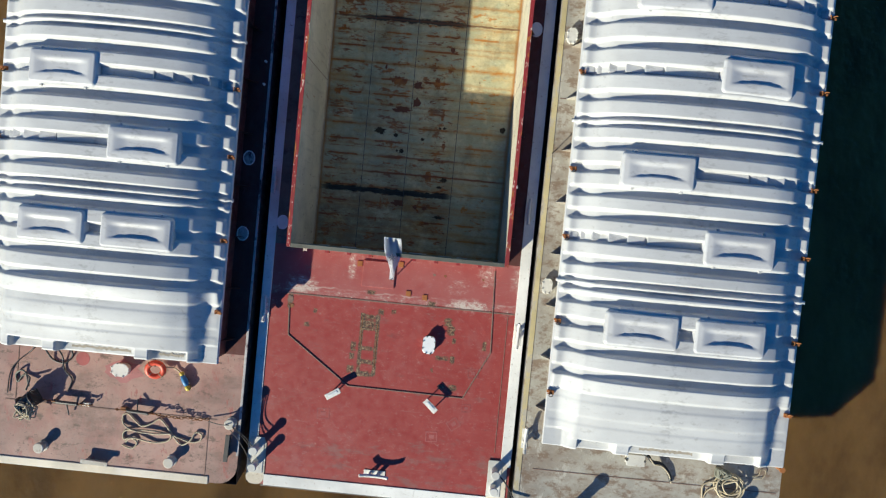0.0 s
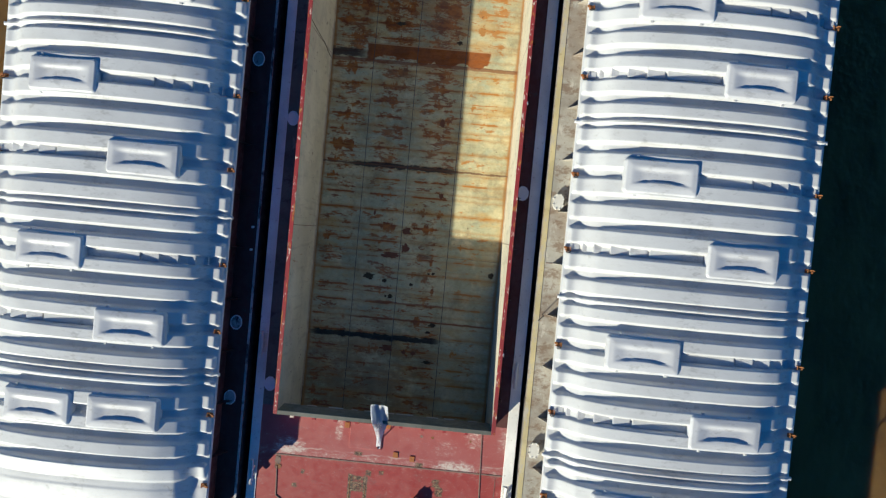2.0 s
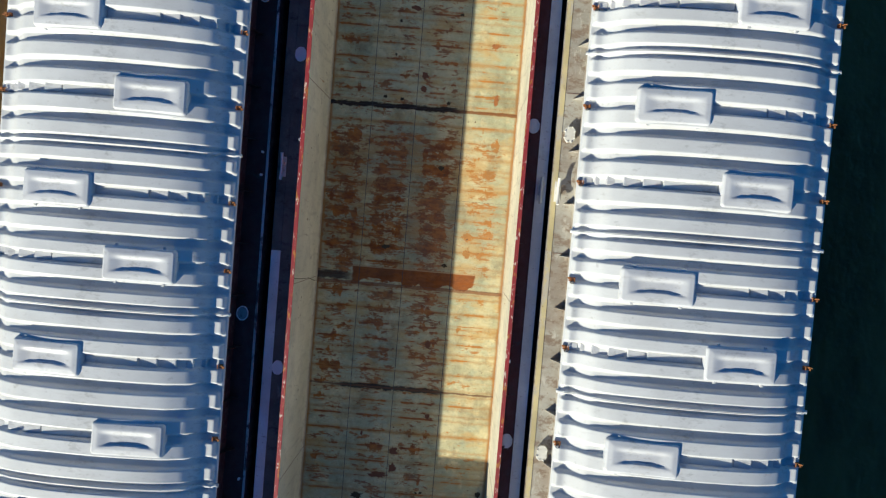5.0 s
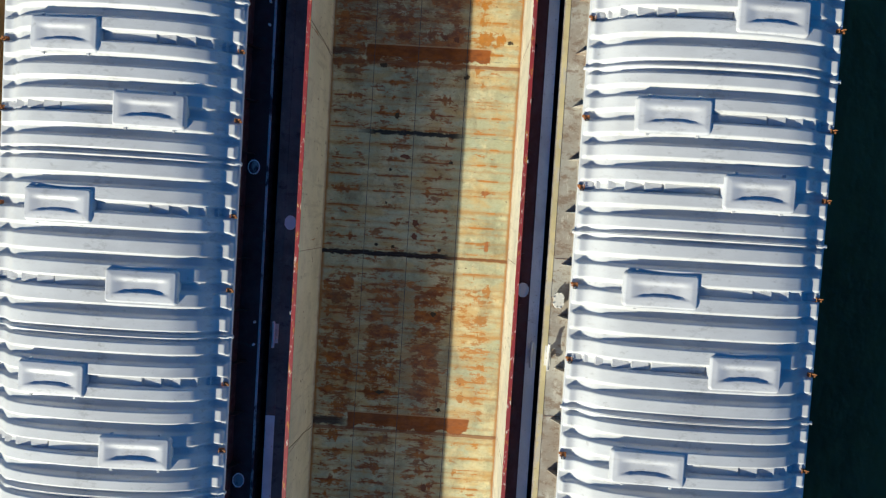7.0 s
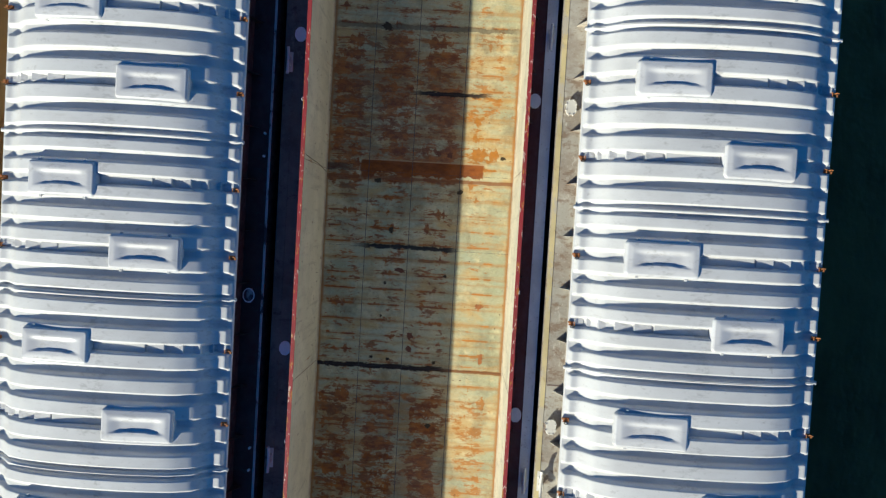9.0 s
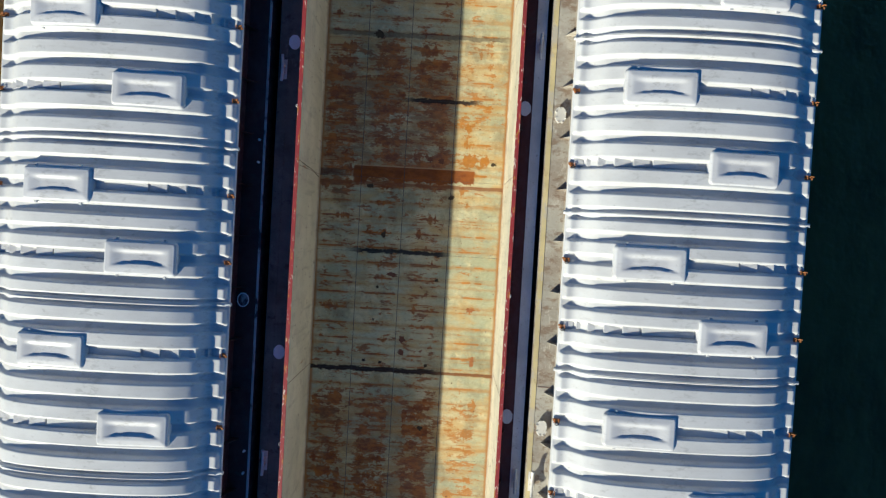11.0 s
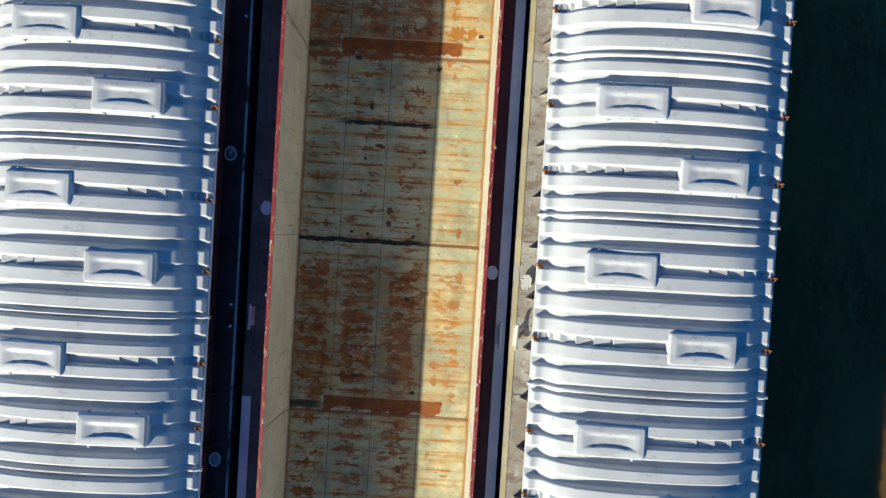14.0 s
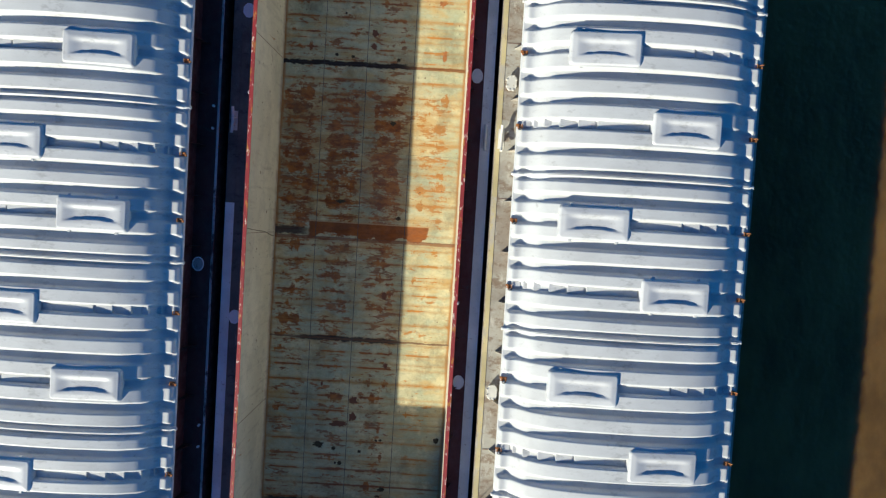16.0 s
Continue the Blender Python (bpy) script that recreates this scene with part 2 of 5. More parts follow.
    c = m.mix(m.math("MULTIPLY", dirt, 0.52), c, (0.16, 0.125, 0.07))
    c = m.mix(m.math("MULTIPLY", m.step(m.noise(9, (1, 0.8, 1), 6, 0.7, (2, 0, 3)), 0.56, 0.70), 0.40), c, (0.17, 0.13, 0.075))
    # strips of bare rust, straight along one edge and eaten along the other
    for y0, up, down, x0, x1 in ((14.25, 0.36, 0.34, -2.6, 2.9), (30.85, 0.36, 0.36, -2.6, 2.9)):
        d = m.math("SUBTRACT", y, y0)
        lower = m.math("ADD", d, m.math("MULTIPLY", m.step(m.noise(1.0, (1.1, 0.3, 1), 6, 0.6, (y0, 0, 0)), 0.35, 0.65), 0.34))
        strip = m.math("MULTIPLY", m.step(d, up - 0.02, up + 0.02, 1.0, 0.0), m.step(lower, -down + 0.22, -down + 0.26))
        bare = m.mix(m.step(m.noise(2.2, (0.6, 1.2, 1), 8, 0.7, (y0, 3, 0)), 0.36, 0.66), (0.31, 0.088, 0.014), (0.18, 0.048, 0.011))
        c = m.mix(m.math("MULTIPLY", m.math("MULTIPLY", strip, span(x0, x1, 0.06)), 0.96), c, bare)
        c = m.mix(m.math("MULTIPLY", m.math("MULTIPLY", m.step(m.math("ABSOLUTE", m.math("SUBTRACT", d, up + 0.02)), 0.015, 0.04, 1.0, 0.0), span(x0, x1, 0.1)), 0.7), c, (0.50, 0.30, 0.14))
    # dark seams, ragged and tapering; at 21.9 shade is painted in west of x 1.7
    for y0, half, x0, x1, col, k in (
        (14.15, 0.26, -5, -2.7, (0.05, 0.034, 0.028), 0.9), (30.85, 0.2, -5, -2.9, (0.10, 0.05, 0.03), 0.8),
        (13.85, 0.10, -5, 5, (0.24, 0.085, 0.03), 0.8), (30.42, 0.10, -5, 5, (0.24, 0.085, 0.03), 0.8),
        (1.45, 0.17, -3.9, 1.9, (0.03, 0.025, 0.024), 0.95), (9.2, 0.14, -3.0, 1.9, (0.035, 0.028, 0.022), 0.92),
        (9.2, 0.05, -4.3, 4.4, (0.17, 0.07, 0.03), 0.8), (21.88, 0.09, -5, 4.6, (0.22, 0.085, 0.028), 0.9), (21.90, 0.14, -5, 1.7, (0.03, 0.02, 0.016), 0.96),
        (27.35, 0.13, -2.3, 1.8, (0.028, 0.024, 0.022), 0.97), (34.3, 0.13, -0.3, 3.0, (0.03, 0.022, 0.018), 0.97),
        (2.3, 0.05, -2.2, 4.2, (0.22, 0.075, 0.03), 0.85), (3.05, 0.05, -1.4, 2.2, (0.22, 0.075, 0.03), 0.7), (37.2, 0.15, -4, 4, (0.06, 0.04, 0.03), 0.6),
    ):
        edge = m.math("SUBTRACT", m.math("ABSOLUTE", m.math("SUBTRACT", m.math("ADD", y, m.math("MULTIPLY", fine, 0.35)), y0)), m.math("MULTIPLY", crisp, 1.4 if half > 0.12 else 0.3))
        c = m.mix(m.math("MULTIPLY", m.math("MULTIPLY", m.step(edge, half * 0.55, half * 0.85 + 0.015, 1.0, 0.0), span(x0, x1, 0.45)), k), c, col)
    m.colour(c).roughness(m.step(m.noise(2.5, detail=5), 0.3, 0.7, 0.6, 0.9))
    m.b.inputs["Specular IOR Level"].default_value = 0.25
    return m.bump(m.noise(1.2, detail=6), 0.3, 0.03).m


def make_wall():
    m = Mat("cream_hopper_paint", 0.6).geo()
    c = m.mix(m.step(m.noise(0.5, (1, 0.5, 0.8), 6), 0.3, 0.7), (0.53, 0.485, 0.36), (0.67, 0.615, 0.47))
    c = m.mix(m.math("MULTIPLY", m.step(m.noise(1.4, (1, 0.7, 0.7), 8, 0.75), 0.46, 0.68), 0.5), c, (0.34, 0.31, 0.245))
    c = m.mix(m.math("MULTIPLY", m.step(m.noise(1.0, (1, 3.5, 0.35), 7, 0.65, (3, 3, 3)), 0.54, 0.70), 0.45), c, (0.30, 0.26, 0.19))
    c = m.mix(m.step(m.noise(1.3, (1, 4, 0.5), 7, 0.65, (6, 3, 3)), 0.64, 0.72), c, (0.33, 0.17, 0.065))
    z = m.axis(2)
    low = m.step(m.math("ADD", z, m.math("MULTIPLY", m.noise(2.5, detail=6), 0.7)), 0.0, 0.5, 1.0, 0.0)
    c = m.mix(m.math("MULTIPLY", low, 0.75), c, (0.25, 0.15, 0.075))
    c = m.mix(m.step(m.noise(5, (1, 1, 0.6), 5, 0.6), 0.64, 0.70), c, (0.19, 0.14, 0.09))
    c = m.mix(m.math("MULTIPLY", m.step(m.noise(16, detail=3), 0.64, 0.70), 0.6), c, (0.20, 0.16, 0.11))
    return m.colour(c).bump(m.noise(2, detail=7), 0.35, 0.04).m


def make_water():
    m = Mat("muddy_river", 0.07).geo()
    c = m.mix(m.step(m.noise(0.3, (1, 0.6, 1), 7, 0.6), 0.32, 0.68), (0.085, 0.047, 0.016), (0.165, 0.093, 0.031))
    foam = m.math("MULTIPLY", m.step(m.noise(0.8, (1, 0.8, 1), 8, 0.75, (2, 8, 0)), 0.70, 0.76), 0.5)
    m.colour(m.mix(foam, c, (0.45, 0.42, 0.36)))
    m.b.inputs["Specular IOR Level"].default_value = 0.0
    # the silt's glow is smooth; only the water's skin is rippled
    m.b.inputs["Coat Weight"].default_value = 0.3
    m.b.inputs["Subsurface Weight"].default_value = 1.0
    m.b.inputs["Subsurface Radius"].default_value = (0.7, 0.5, 0.25)
    m.b.inputs["Subsurface Scale"].default_value = 2.2
    m.b.inputs["Coat IOR"].default_value = 1.33
    m.b.inputs["Coat Roughness"].default_value = 0.03
    h = m.math("ADD", m.noise(0.9, (1, 0.6, 1), 4), m.math("MULTIPLY", m.noise(3.5, detail=5), 0.5))
    n = m.t.nodes.new("ShaderNodeBump")
    n.inputs["Strength"].default_value, n.inputs["Distance"].default_value = 1.0, 0.6
    m.link(h, n.inputs["Height"])
    m.link(n.outputs[0], m.b.inputs["Coat Normal"])
    return m.bump(m.noise(0.6, (1, 0.6, 1), 3), 0.25, 0.2).m


COVER, LIDTOP = make_cover(), make_cover("weathered_lid_fibreglass", 0.94, 1.03)
FLOOR, WALL, WATER = make_floor(), make_wall(), make_water()
RED = painted("red_deck_paint", (0.255, 0.052, 0.045), (0.34, 0.16, 0.14), wear=0.68, grime=0.66)


def make_red_deck():
    m = Mat("red_fore_deck_paint", 0.5).geo()
    y = m.axis(1)
    c = m.mix(m.step(m.noise(0.5, detail=6), 0.3, 0.7), (0.295, 0.045, 0.036), (0.325, 0.056, 0.046))
    c = m.mix(m.math("MULTIPLY", m.step(m.noise(0.9, (1, 0.6, 1), 7, 0.7), 0.52, 0.74), 0.4), c, (0.33, 0.13, 0.115))
    c = m.mix(m.math("MULTIPLY", m.step(m.noise(1.0, (0.25, 6, 1), 7, 0.7, (3, 6, 0)), 0.60, 0.72), 0.4), c, (0.36, 0.17, 0.15))
    c = m.mix(m.math("MULTIPLY", m.step(m.noise(1.0, (7, 0.3, 1), 7, 0.7, (3, 6, 0)), 0.60, 0.72), 0.3), c, (0.20, 0.05, 0.045))
    c = m.mix(m.math("MULTIPLY", m.step(m.noise(1.3, (0.5, 1, 1), 7, 0.7, (5, 2, 0)), 0.60, 0.78), 0.55), c, (0.10, 0.045, 0.04))
    x = m.axis(0)
    # the sloping panel before the hold has faded pinker
    fore = m.step(m.math("ADD", y, m.math("MULTIPLY", m.noise(2, detail=5), 0.06)), -3.13, -3.06)
    c = m.mix(m.math("MULTIPLY", fore, m.step(m.noise(0.8, detail=6, shift=(3, 3, 0)), 0.25, 0.7, 0.35, 0.75)), c, (0.37, 0.125, 0.112))

    def spot(x0, y0, rx, ry):
        dx = m.math("DIVIDE", m.math("SUBTRACT", x, x0), rx)
        dy = m.math("DIVIDE", m.math("SUBTRACT", y, y0), ry)
        return m.step(m.math("ADD", m.math("MULTIPLY", dx, dx), m.math("MULTIPLY", dy, dy)), 0.0, 1.0, 1.0, 0.0)

    # dried silt: along the knuckle, in tide lines and in the corners
    seam = m.step(m.math("ABSOLUTE", m.math("ADD", y, 3.08)), 0.02, 0.32, 1.0, 0.0)
    silt = m.math("ADD", m.noise(6.5, (0.75, 1.2, 1), 9, 0.85), m.math("MULTIPLY", seam, 0.11))
    for x0, y0, rx, ry, k in ((-3.7, -2.75, 0.9, 0.45, 0.26), (3.1, -2.95, 1.0, 0.35, 0.18), (3.75, -1.75, 0.55, 0.7, 0.20), (5.0, -1.7, 0.4, 0.9, 0.18), (-1.75, -1.9, 0.22, 0.7, 0.24), (2.6, -2.3, 0.6, 0.5, 0.12), (-0.9, -1.4, 3.0, 0.3, 0.06)):
        silt = m.math("ADD", silt, m.math("MULTIPLY", spot(x0, y0, rx, ry), k * 0.72))
    c = m.mix(m.math("MULTIPLY", m.step(silt, 0.54, 0.66), 0.45), c, (0.46, 0.30, 0.26))
    c = m.mix(m.math("MULTIPLY", m.step(silt, 0.66, 0.72), 0.9), c, (0.60, 0.52, 0.44))
    tide = m.math("ADD", m.math("ADD", y, 2.86), m.math("MULTIPLY", m.math("SUBTRACT", m.along(x, x, 1.0, 0.0, 2.0, 3), 0.5), 0.55))
    c = m.mix(m.math("MULTIPLY", m.step(m.math("ABSOLUTE", tide), 0.012, 0.04, 1.0, 0.0), m.step(m.noise(1.2, detail=4), 0.42, 0.6, 0.0, 0.55)), c, (0.55, 0.45, 0.39))
    # crust and rust where fittings were cut away
    crust = m.noise(7, (1, 1.2, 1), 8, 0.85, (3, 3, 0))
    for x0, y0, rx, ry in ((-1.15, -5.0, 0.10, 1.3), (-0.50, -5.0, 0.10, 1.25), (-0.85, -3.85, 0.35, 0.10), (-0.85, -4.2, 0.32, 0.22), (-0.85, -5.15, 0.30, 0.09), (-0.85, -5.7, 0.32, 0.10), (-0.85, -6.2, 0.34, 0.12), (-1.42, -5.1, 0.14, 0.20), (-1.45, -5.5, 0.14, 0.14),
                           (-1.48, -6.05, 0.18, 0.16), (-0.42, -3.6, 0.16, 0.12), (0.1, -3.55, 0.12, 0.10), (2.35, -3.75, 0.20, 0.16), (2.5, -4.1, 0.20, 0.20), (2.65, -4.5, 0.10, 0.12), (2.2, -5.25, 0.34, 0.10), (2.65, -5.28, 0.12, 0.16), (2.3, -6.42, 0.18, 0.10), (2.75, -6.42, 0.22, 0.14), (1.85, -5.78, 0.08, 0.08), (-3.1, -3.8, 0.10, 0.10), (-3.4, -4.4, 0.14, 0.10), (3.9, -4.6, 0.10, 0.20), (-4.15, -3.5, 0.14, 0.28), (-0.9, -2.85, 0.22, 0.10), (1.6, -3.1, 0.2, 0.12)):
        dx, dy = m.math("ABSOLUTE", m.math("SUBTRACT", x, x0)), m.math("ABSOLUTE", m.math("SUBTRACT", y, y0))
        inside = m.math("MULTIPLY", m.step(dx, rx * 0.4, rx * 1.3, 0.30, 0.0), m.step(dy, ry - 0.06, ry + 0.07, 1.0, 0.0))
        crust = m.math("ADD", crust, inside)
    c = m.mix(m.math("MULTIPLY", m.step(crust, 0.62, 0.72), 0.75), c, (0.16, 0.075, 0.045))
    c = m.mix(m.step(crust, 0.74, 0.79), c, m.mix(m.step(m.noise(9, detail=8, rough=0.8, shift=(1, 5, 0)), 0.48, 0.58), (0.07, 0.045, 0.03), (0.34, 0.235, 0.13)))
    # scuffs and grey rub marks towards the bow
    bow = m.math("ADD", m.noise(1.6, (0.5, 1.2, 1), 8, 0.75, (8, 1, 0)), m.step(y, -9.9, -7.6, 0.07, 0.0))
    c = m.mix(m.math("MULTIPLY", m.step(bow, 0.57, 0.72), 0.5), c, (0.21, 0.135, 0.115))
    scratch = m.math("MAXIMUM", m.step(m.noise(1.0, (0.5, 16, 1), 4, 0.6, (2, 5, 0)), 0.68, 0.72), m.step(m.noise(1.0, (16, 0.5, 1), 4, 0.6, (7, 5, 0)), 0.69, 0.73))
    c = m.mix(m.math("MULTIPLY", scratch, 0.16), c, (0.46, 0.27, 0.25))
    c = m.mix(m.step(m.noise(9, detail=3), 0.73, 0.76), c, (0.45, 0.30, 0.26))
    m.colour(c).roughness(m.step(m.noise(3, detail=5), 0.3, 0.7, 0.38, 0.62))
    return m.bump(m.noise(1.5, detail=7), 0.14, 0.03).m


REDDECK = make_red_deck()
MAROON = painted("dark_maroon_paint", (0.060, 0.014, 0.008), (0.10, 0.045, 0.045), wear=0.68)
MAUVE = painted("faded_mauve_deck", (0.335, 0.205, 0.165), (0.32, 0.105, 0.085), (0.10, 0.07, 0.05), wear=0.57, grime=0.54)
SLATE = painted("dull_grey_red_paint", (0.125, 0.105, 0.082), (0.24, 0.20, 0.17), (0.05, 0.03, 0.025), wear=0.60, grime=0.55)
GREY = painted("weathered_grey_deck", (0.36, 0.34, 0.29), (0.50, 0.47, 0.40), (0.19, 0.125, 0.08), wear=0.55, grime=0.49)
CREAM = painted("cream_edge_paint", (0.66, 0.58, 0.45), (0.74, 0.70, 0.62), (0.30, 0.20, 0.12), wear=0.6, grime=0.64)
WHITE = painted("white_fitting_paint", (0.62, 0.60, 0.54), (0.70, 0.68, 0.63), (0.30, 0.17, 0.09), wear=0.60, grime=0.62)
YELLOW = painted("yellow_edge_paint", (0.50, 0.42, 0.22), (0.45, 0.41, 0.33), (0.25, 0.16, 0.08), wear=0.5, grime=0.6)


def make_rim():
    """Red paint flaking to cream and rust on the narrow coaming edge."""
    m = Mat("flaking_red_coaming_paint", 0.5).geo()
    c = m.mix(m.step(m.noise(1.2, (1, 0.5, 1), 6), 0.3, 0.7), (0.30, 0.030, 0.032), (0.24, 0.034, 0.032))
    c = m.mix(m.step(m.noise(5, (1, 0.35, 1), 7, 0.7, (4, 1, 0)), 0.56, 0.61), c, (0.42, 0.17, 0.035))
    c = m.mix(m.step(m.noise(7, (1, 0.4, 1), 7, 0.7), 0.575, 0.615), c, (0.64, 0.53, 0.42))
    c = m.mix(m.step(m.noise(6, (1, 0.3, 1), 5, 0.7, (9, 4, 0)), 0.64, 0.68), c, (0.06, 0.03, 0.025))
    return m.colour(c).bump(m.noise(9, detail=6), 0.25, 0.01).m


RIMRED = make_rim()
HULL = painted("black_hull_paint", (0.022, 0.022, 0.025), (0.06, 0.05, 0.045))
RUST = plain("flaky_rust", (0.22, 0.10, 0.04), 0.85, vary=0.5)
ORANGE = plain("bright_rust", (0.33, 0.12, 0.032), 0.8, vary=0.4)
STEEL = plain("dark_steel", (0.07, 0.065, 0.06), 0.55, 0.3, 0.4)
GALV = plain("galvanised_plate", (0.72, 0.72, 0.70), 0.5)
ROPE = plain("weathered_rope", (0.45, 0.38, 0.26), 0.9, vary=0.35)
ROPE_GREY = plain("grey_green_rope", (0.20, 0.20, 0.16), 0.9, vary=0.35)
HOSE = plain("black_rubber_hose", (0.025, 0.025, 0.025), 0.5)
BUOY = plain("orange_red_plastic", (0.62, 0.075, 0.03), 0.45, vary=0.12)
CLOTH = plain("pale_plastic_cloth", (0.66, 0.67, 0.70), 0.6, vary=0.12)
INK = plain("dark_print", (0.06, 0.07, 0.10), 0.7)
BLUE = plain("blue_plastic", (0.04, 0.19, 0.40), 0.45)
LEMON = plain("yellow_plastic", (0.55, 0.42, 0.05), 0.5)

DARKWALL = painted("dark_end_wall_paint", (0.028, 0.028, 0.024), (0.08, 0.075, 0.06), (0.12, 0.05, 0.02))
LINING = painted("grey_green_lining_paint", (0.125, 0.125, 0.10), (0.22, 0.20, 0.16), (0.08, 0.06, 0.04), wear=0.62, grime=0.6)
SCAB = plain("rust_scab_brown", (0.17, 0.062, 0.028), 0.85, vary=0.4)
SPILLED = plain("dark_grime", (0.065, 0.043, 0.020), 0.95, vary=0.5)
STRIP = painted("white_edge_paint", (0.76, 0.74, 0.68), (0.66, 0.62, 0.55), (0.32, 0.22, 0.14), wear=0.62, grime=0.66)
LID = plain("white_lid_paint", (0.82, 0.82, 0.80), 0.5, vary=0.1)
OVERSPRAY = painted("pinkish_overspray", (0.35, 0.135, 0.125), (0.34, 0.18, 0.165))
GRIT = plain("dried_silt", (0.33, 0.29, 0.235), 0.9, vary=0.5)
# the decks' red, dirtier, with the gunwales' shade put into the base colour
GUNRED = painted("dirty_shaded_gunwale_red", (0.088, 0.022, 0.016), (0.15, 0.075, 0.072), wear=0.64)
WORN = painted("worn_beige_fitting", (0.46, 0.42, 0.35), (0.55, 0.52, 0.46), (0.24, 0.15, 0.09), wear=0.55, grime=0.54)
SEAM = plain("old_weld", (0.20, 0.13, 0.10), 0.8, vary=0.6)
FADED = painted("faded_red_patch", (0.315, 0.078, 0.070), (0.36, 0.14, 0.125))
SCUFFED = painted("scraped_edge_paint", (0.46, 0.44, 0.42), (0.10, 0.05, 0.05), wear=0.5)

# ---- mesh helpers ----
def empty(name, m=None, **tags):
    ob = new(name)
    ob.empty_display_size = 0.2
    if m is not None:
        ob.matrix_world = m
    return tagged(ob, **tags)


def mesh_of(name, bm, mat, smooth=False):
    me = bpy.data.meshes.new(name)
    bmesh.ops.recalc_face_normals(bm, faces=bm.faces)
    for fc in bm.faces:
        fc.smooth = smooth
    bm.to_mesh(me)
    bm.free()
    me.materials.append(mat)
    return me


def part(name, bm, mat, parent=None, label="", smooth=False):
    ob = new(name, mesh_of(name, bm, mat, smooth))
    if parent is not None:
        ob.parent = parent
    return tagged(ob, label) if label else ob


def share(name, me, parent, m):
    ob = new(name, me)
    ob.parent = parent
    ob.matrix_basis = m
    return ob


def box(x0, x1, y0, y1, z0, z1, bevel=0.0, bm=None, m=None):
    """A box between two corners, its edges rounded by bevel, added to bm."""
    t = bmesh.new()
    bmesh.ops.create_cube(t, size=1.0)
    for v in t.verts:
        v.co = Vector(((x0 + x1) / 2 + v.co.x * (x1 - x0), (y0 + y1) / 2 + v.co.y * (y1 - y0), (z0 + z1) / 2 + v.co.z * (z1 - z0)))
    if bevel:
        bmesh.ops.bevel(t, geom=t.edges[:], offset=bevel, segments=2, affect="EDGES", profile=0.5)
    return merge(bm, t, m)


def merge(bm, t, m=None):
    if m is not None:
        bmesh.ops.transform(t, matrix=m, verts=t.verts)
    if bm is None:
        return t
    me = bpy.data.meshes.new("tmp")
    t.to_mesh(me)
    t.free()
    bm.from_mesh(me)
    bpy.data.meshes.remove(me)
    return bm


def prism(outline, z0, z1, bm=None, bevel=0.0):
    """A slab with that outline seen from above."""
    t = bmesh.new()
    lo = [t.verts.new((x, y, z0)) for x, y in outline]
    hi = [t.verts.new((x, y, z1)) for x, y in outline]
    n = len(lo)
    t.faces.new(lo[::-1])
    top = t.faces.new(hi)
    for i in range(n):
        t.faces.new((lo[i], lo[(i + 1) % n], hi[(i + 1) % n], hi[i]))
    if bevel:
        bmesh.ops.bevel(t, geom=list(top.edges), offset=bevel, segments=2, affect="EDGES", profile=0.5)
    return merge(bm, t)


def lathe(profile, n=20, bm=None, m=None):
    """A turned shape from (radius, z) pairs."""
    t = bmesh.new()
    rings = [[t.verts.new((r * math.cos(math.tau * i / n), r * math.sin(math.tau * i / n), z)) for i in range(n)] for r, z in profile]
    for a, b in zip(rings, rings[1:]):
        for i in range(n):
            t.faces.new((a[i], a[(i + 1) % n], b[(i + 1) % n], b[i]))
    t.faces.new(rings[0][::-1])
    t.faces.new(rings[-1])
    return merge(bm, t, m)


def tube(points, r, n=7, bm=None, closed=False):
    """A round tube along a line of points."""
    t = bmesh.new()
    pts = [Vector(p) for p in points]
    k = len(pts)
    rings = []
    for i, p in enumerate(pts):
        a = pts[(i - 1) % k] if closed or i else p
        b = pts[(i + 1) % k] if closed or i < k - 1 else p
        d = (b - a).normalized()
        u = d.cross(Vector((0, 0, 1)))
        u = u.normalized() if u.length > 1e-3 else Vector((1, 0, 0))
        w = d.cross(u)
        rings.append([t.verts.new(p + r * (math.cos(math.tau * j / n) * u + math.sin(math.tau * j / n) * w)) for j in range(n)])
    for i in range(k if closed else k - 1):
        a, b = rings[i], rings[(i + 1) % k]
        for j in range(n):
            t.faces.new((a[j], a[(j + 1) % n], b[(j + 1) % n], b[j]))
    if not closed:
        t.faces.new(rings[0][::-1])
        t.faces.new(rings[-1])
    return merge(bm, t)


def curve_points(knots, per=8, closed=False):
    """A smooth line through some knots."""
    k = [Vector(p) for p in knots]
    n = len(k)
    out = []
    for i in range(n if closed else n - 1):
        p0 = k[(i - 1) % n] if closed or i else k[i]
        p1, p2 = k[i], k[(i + 1) % n]
        p3 = k[(i + 2) % n] if closed or i < n - 2 else p2
        for j in range(per):
            s = j / per
            out.append(0.5 * (2 * p1 + (p2 - p0) * s + (2 * p0 - 5 * p1 + 4 * p2 - p3) * s * s + (3 * p1 - p0 - 3 * p2 + p3) * s ** 3))
    if not closed:
        out.append(k[-1])
    return out


def ss(a, b, x):
    s = min(1.0, max(0.0, (x - a) / (b - a)))
    return s * s * (3 - 2 * s)


# ---- water ----
bm = bmesh.new()
bmesh.ops.create_grid(bm, x_segments=2, y_segments=2, size=900)
WATER_Z = -0.9
bmesh.ops.translate(bm, verts=bm.verts, vec=(0, 0, WATER_Z))
tagged(part("water", bm, WATER), "muddy brown river water with small ripples", "water", kind="structure")

# ---- barges ----
DECK, FLOOR_Z, RIM = 3.0, -0.22, 4.0
Y_S, Y_N = -11.15, 48.3


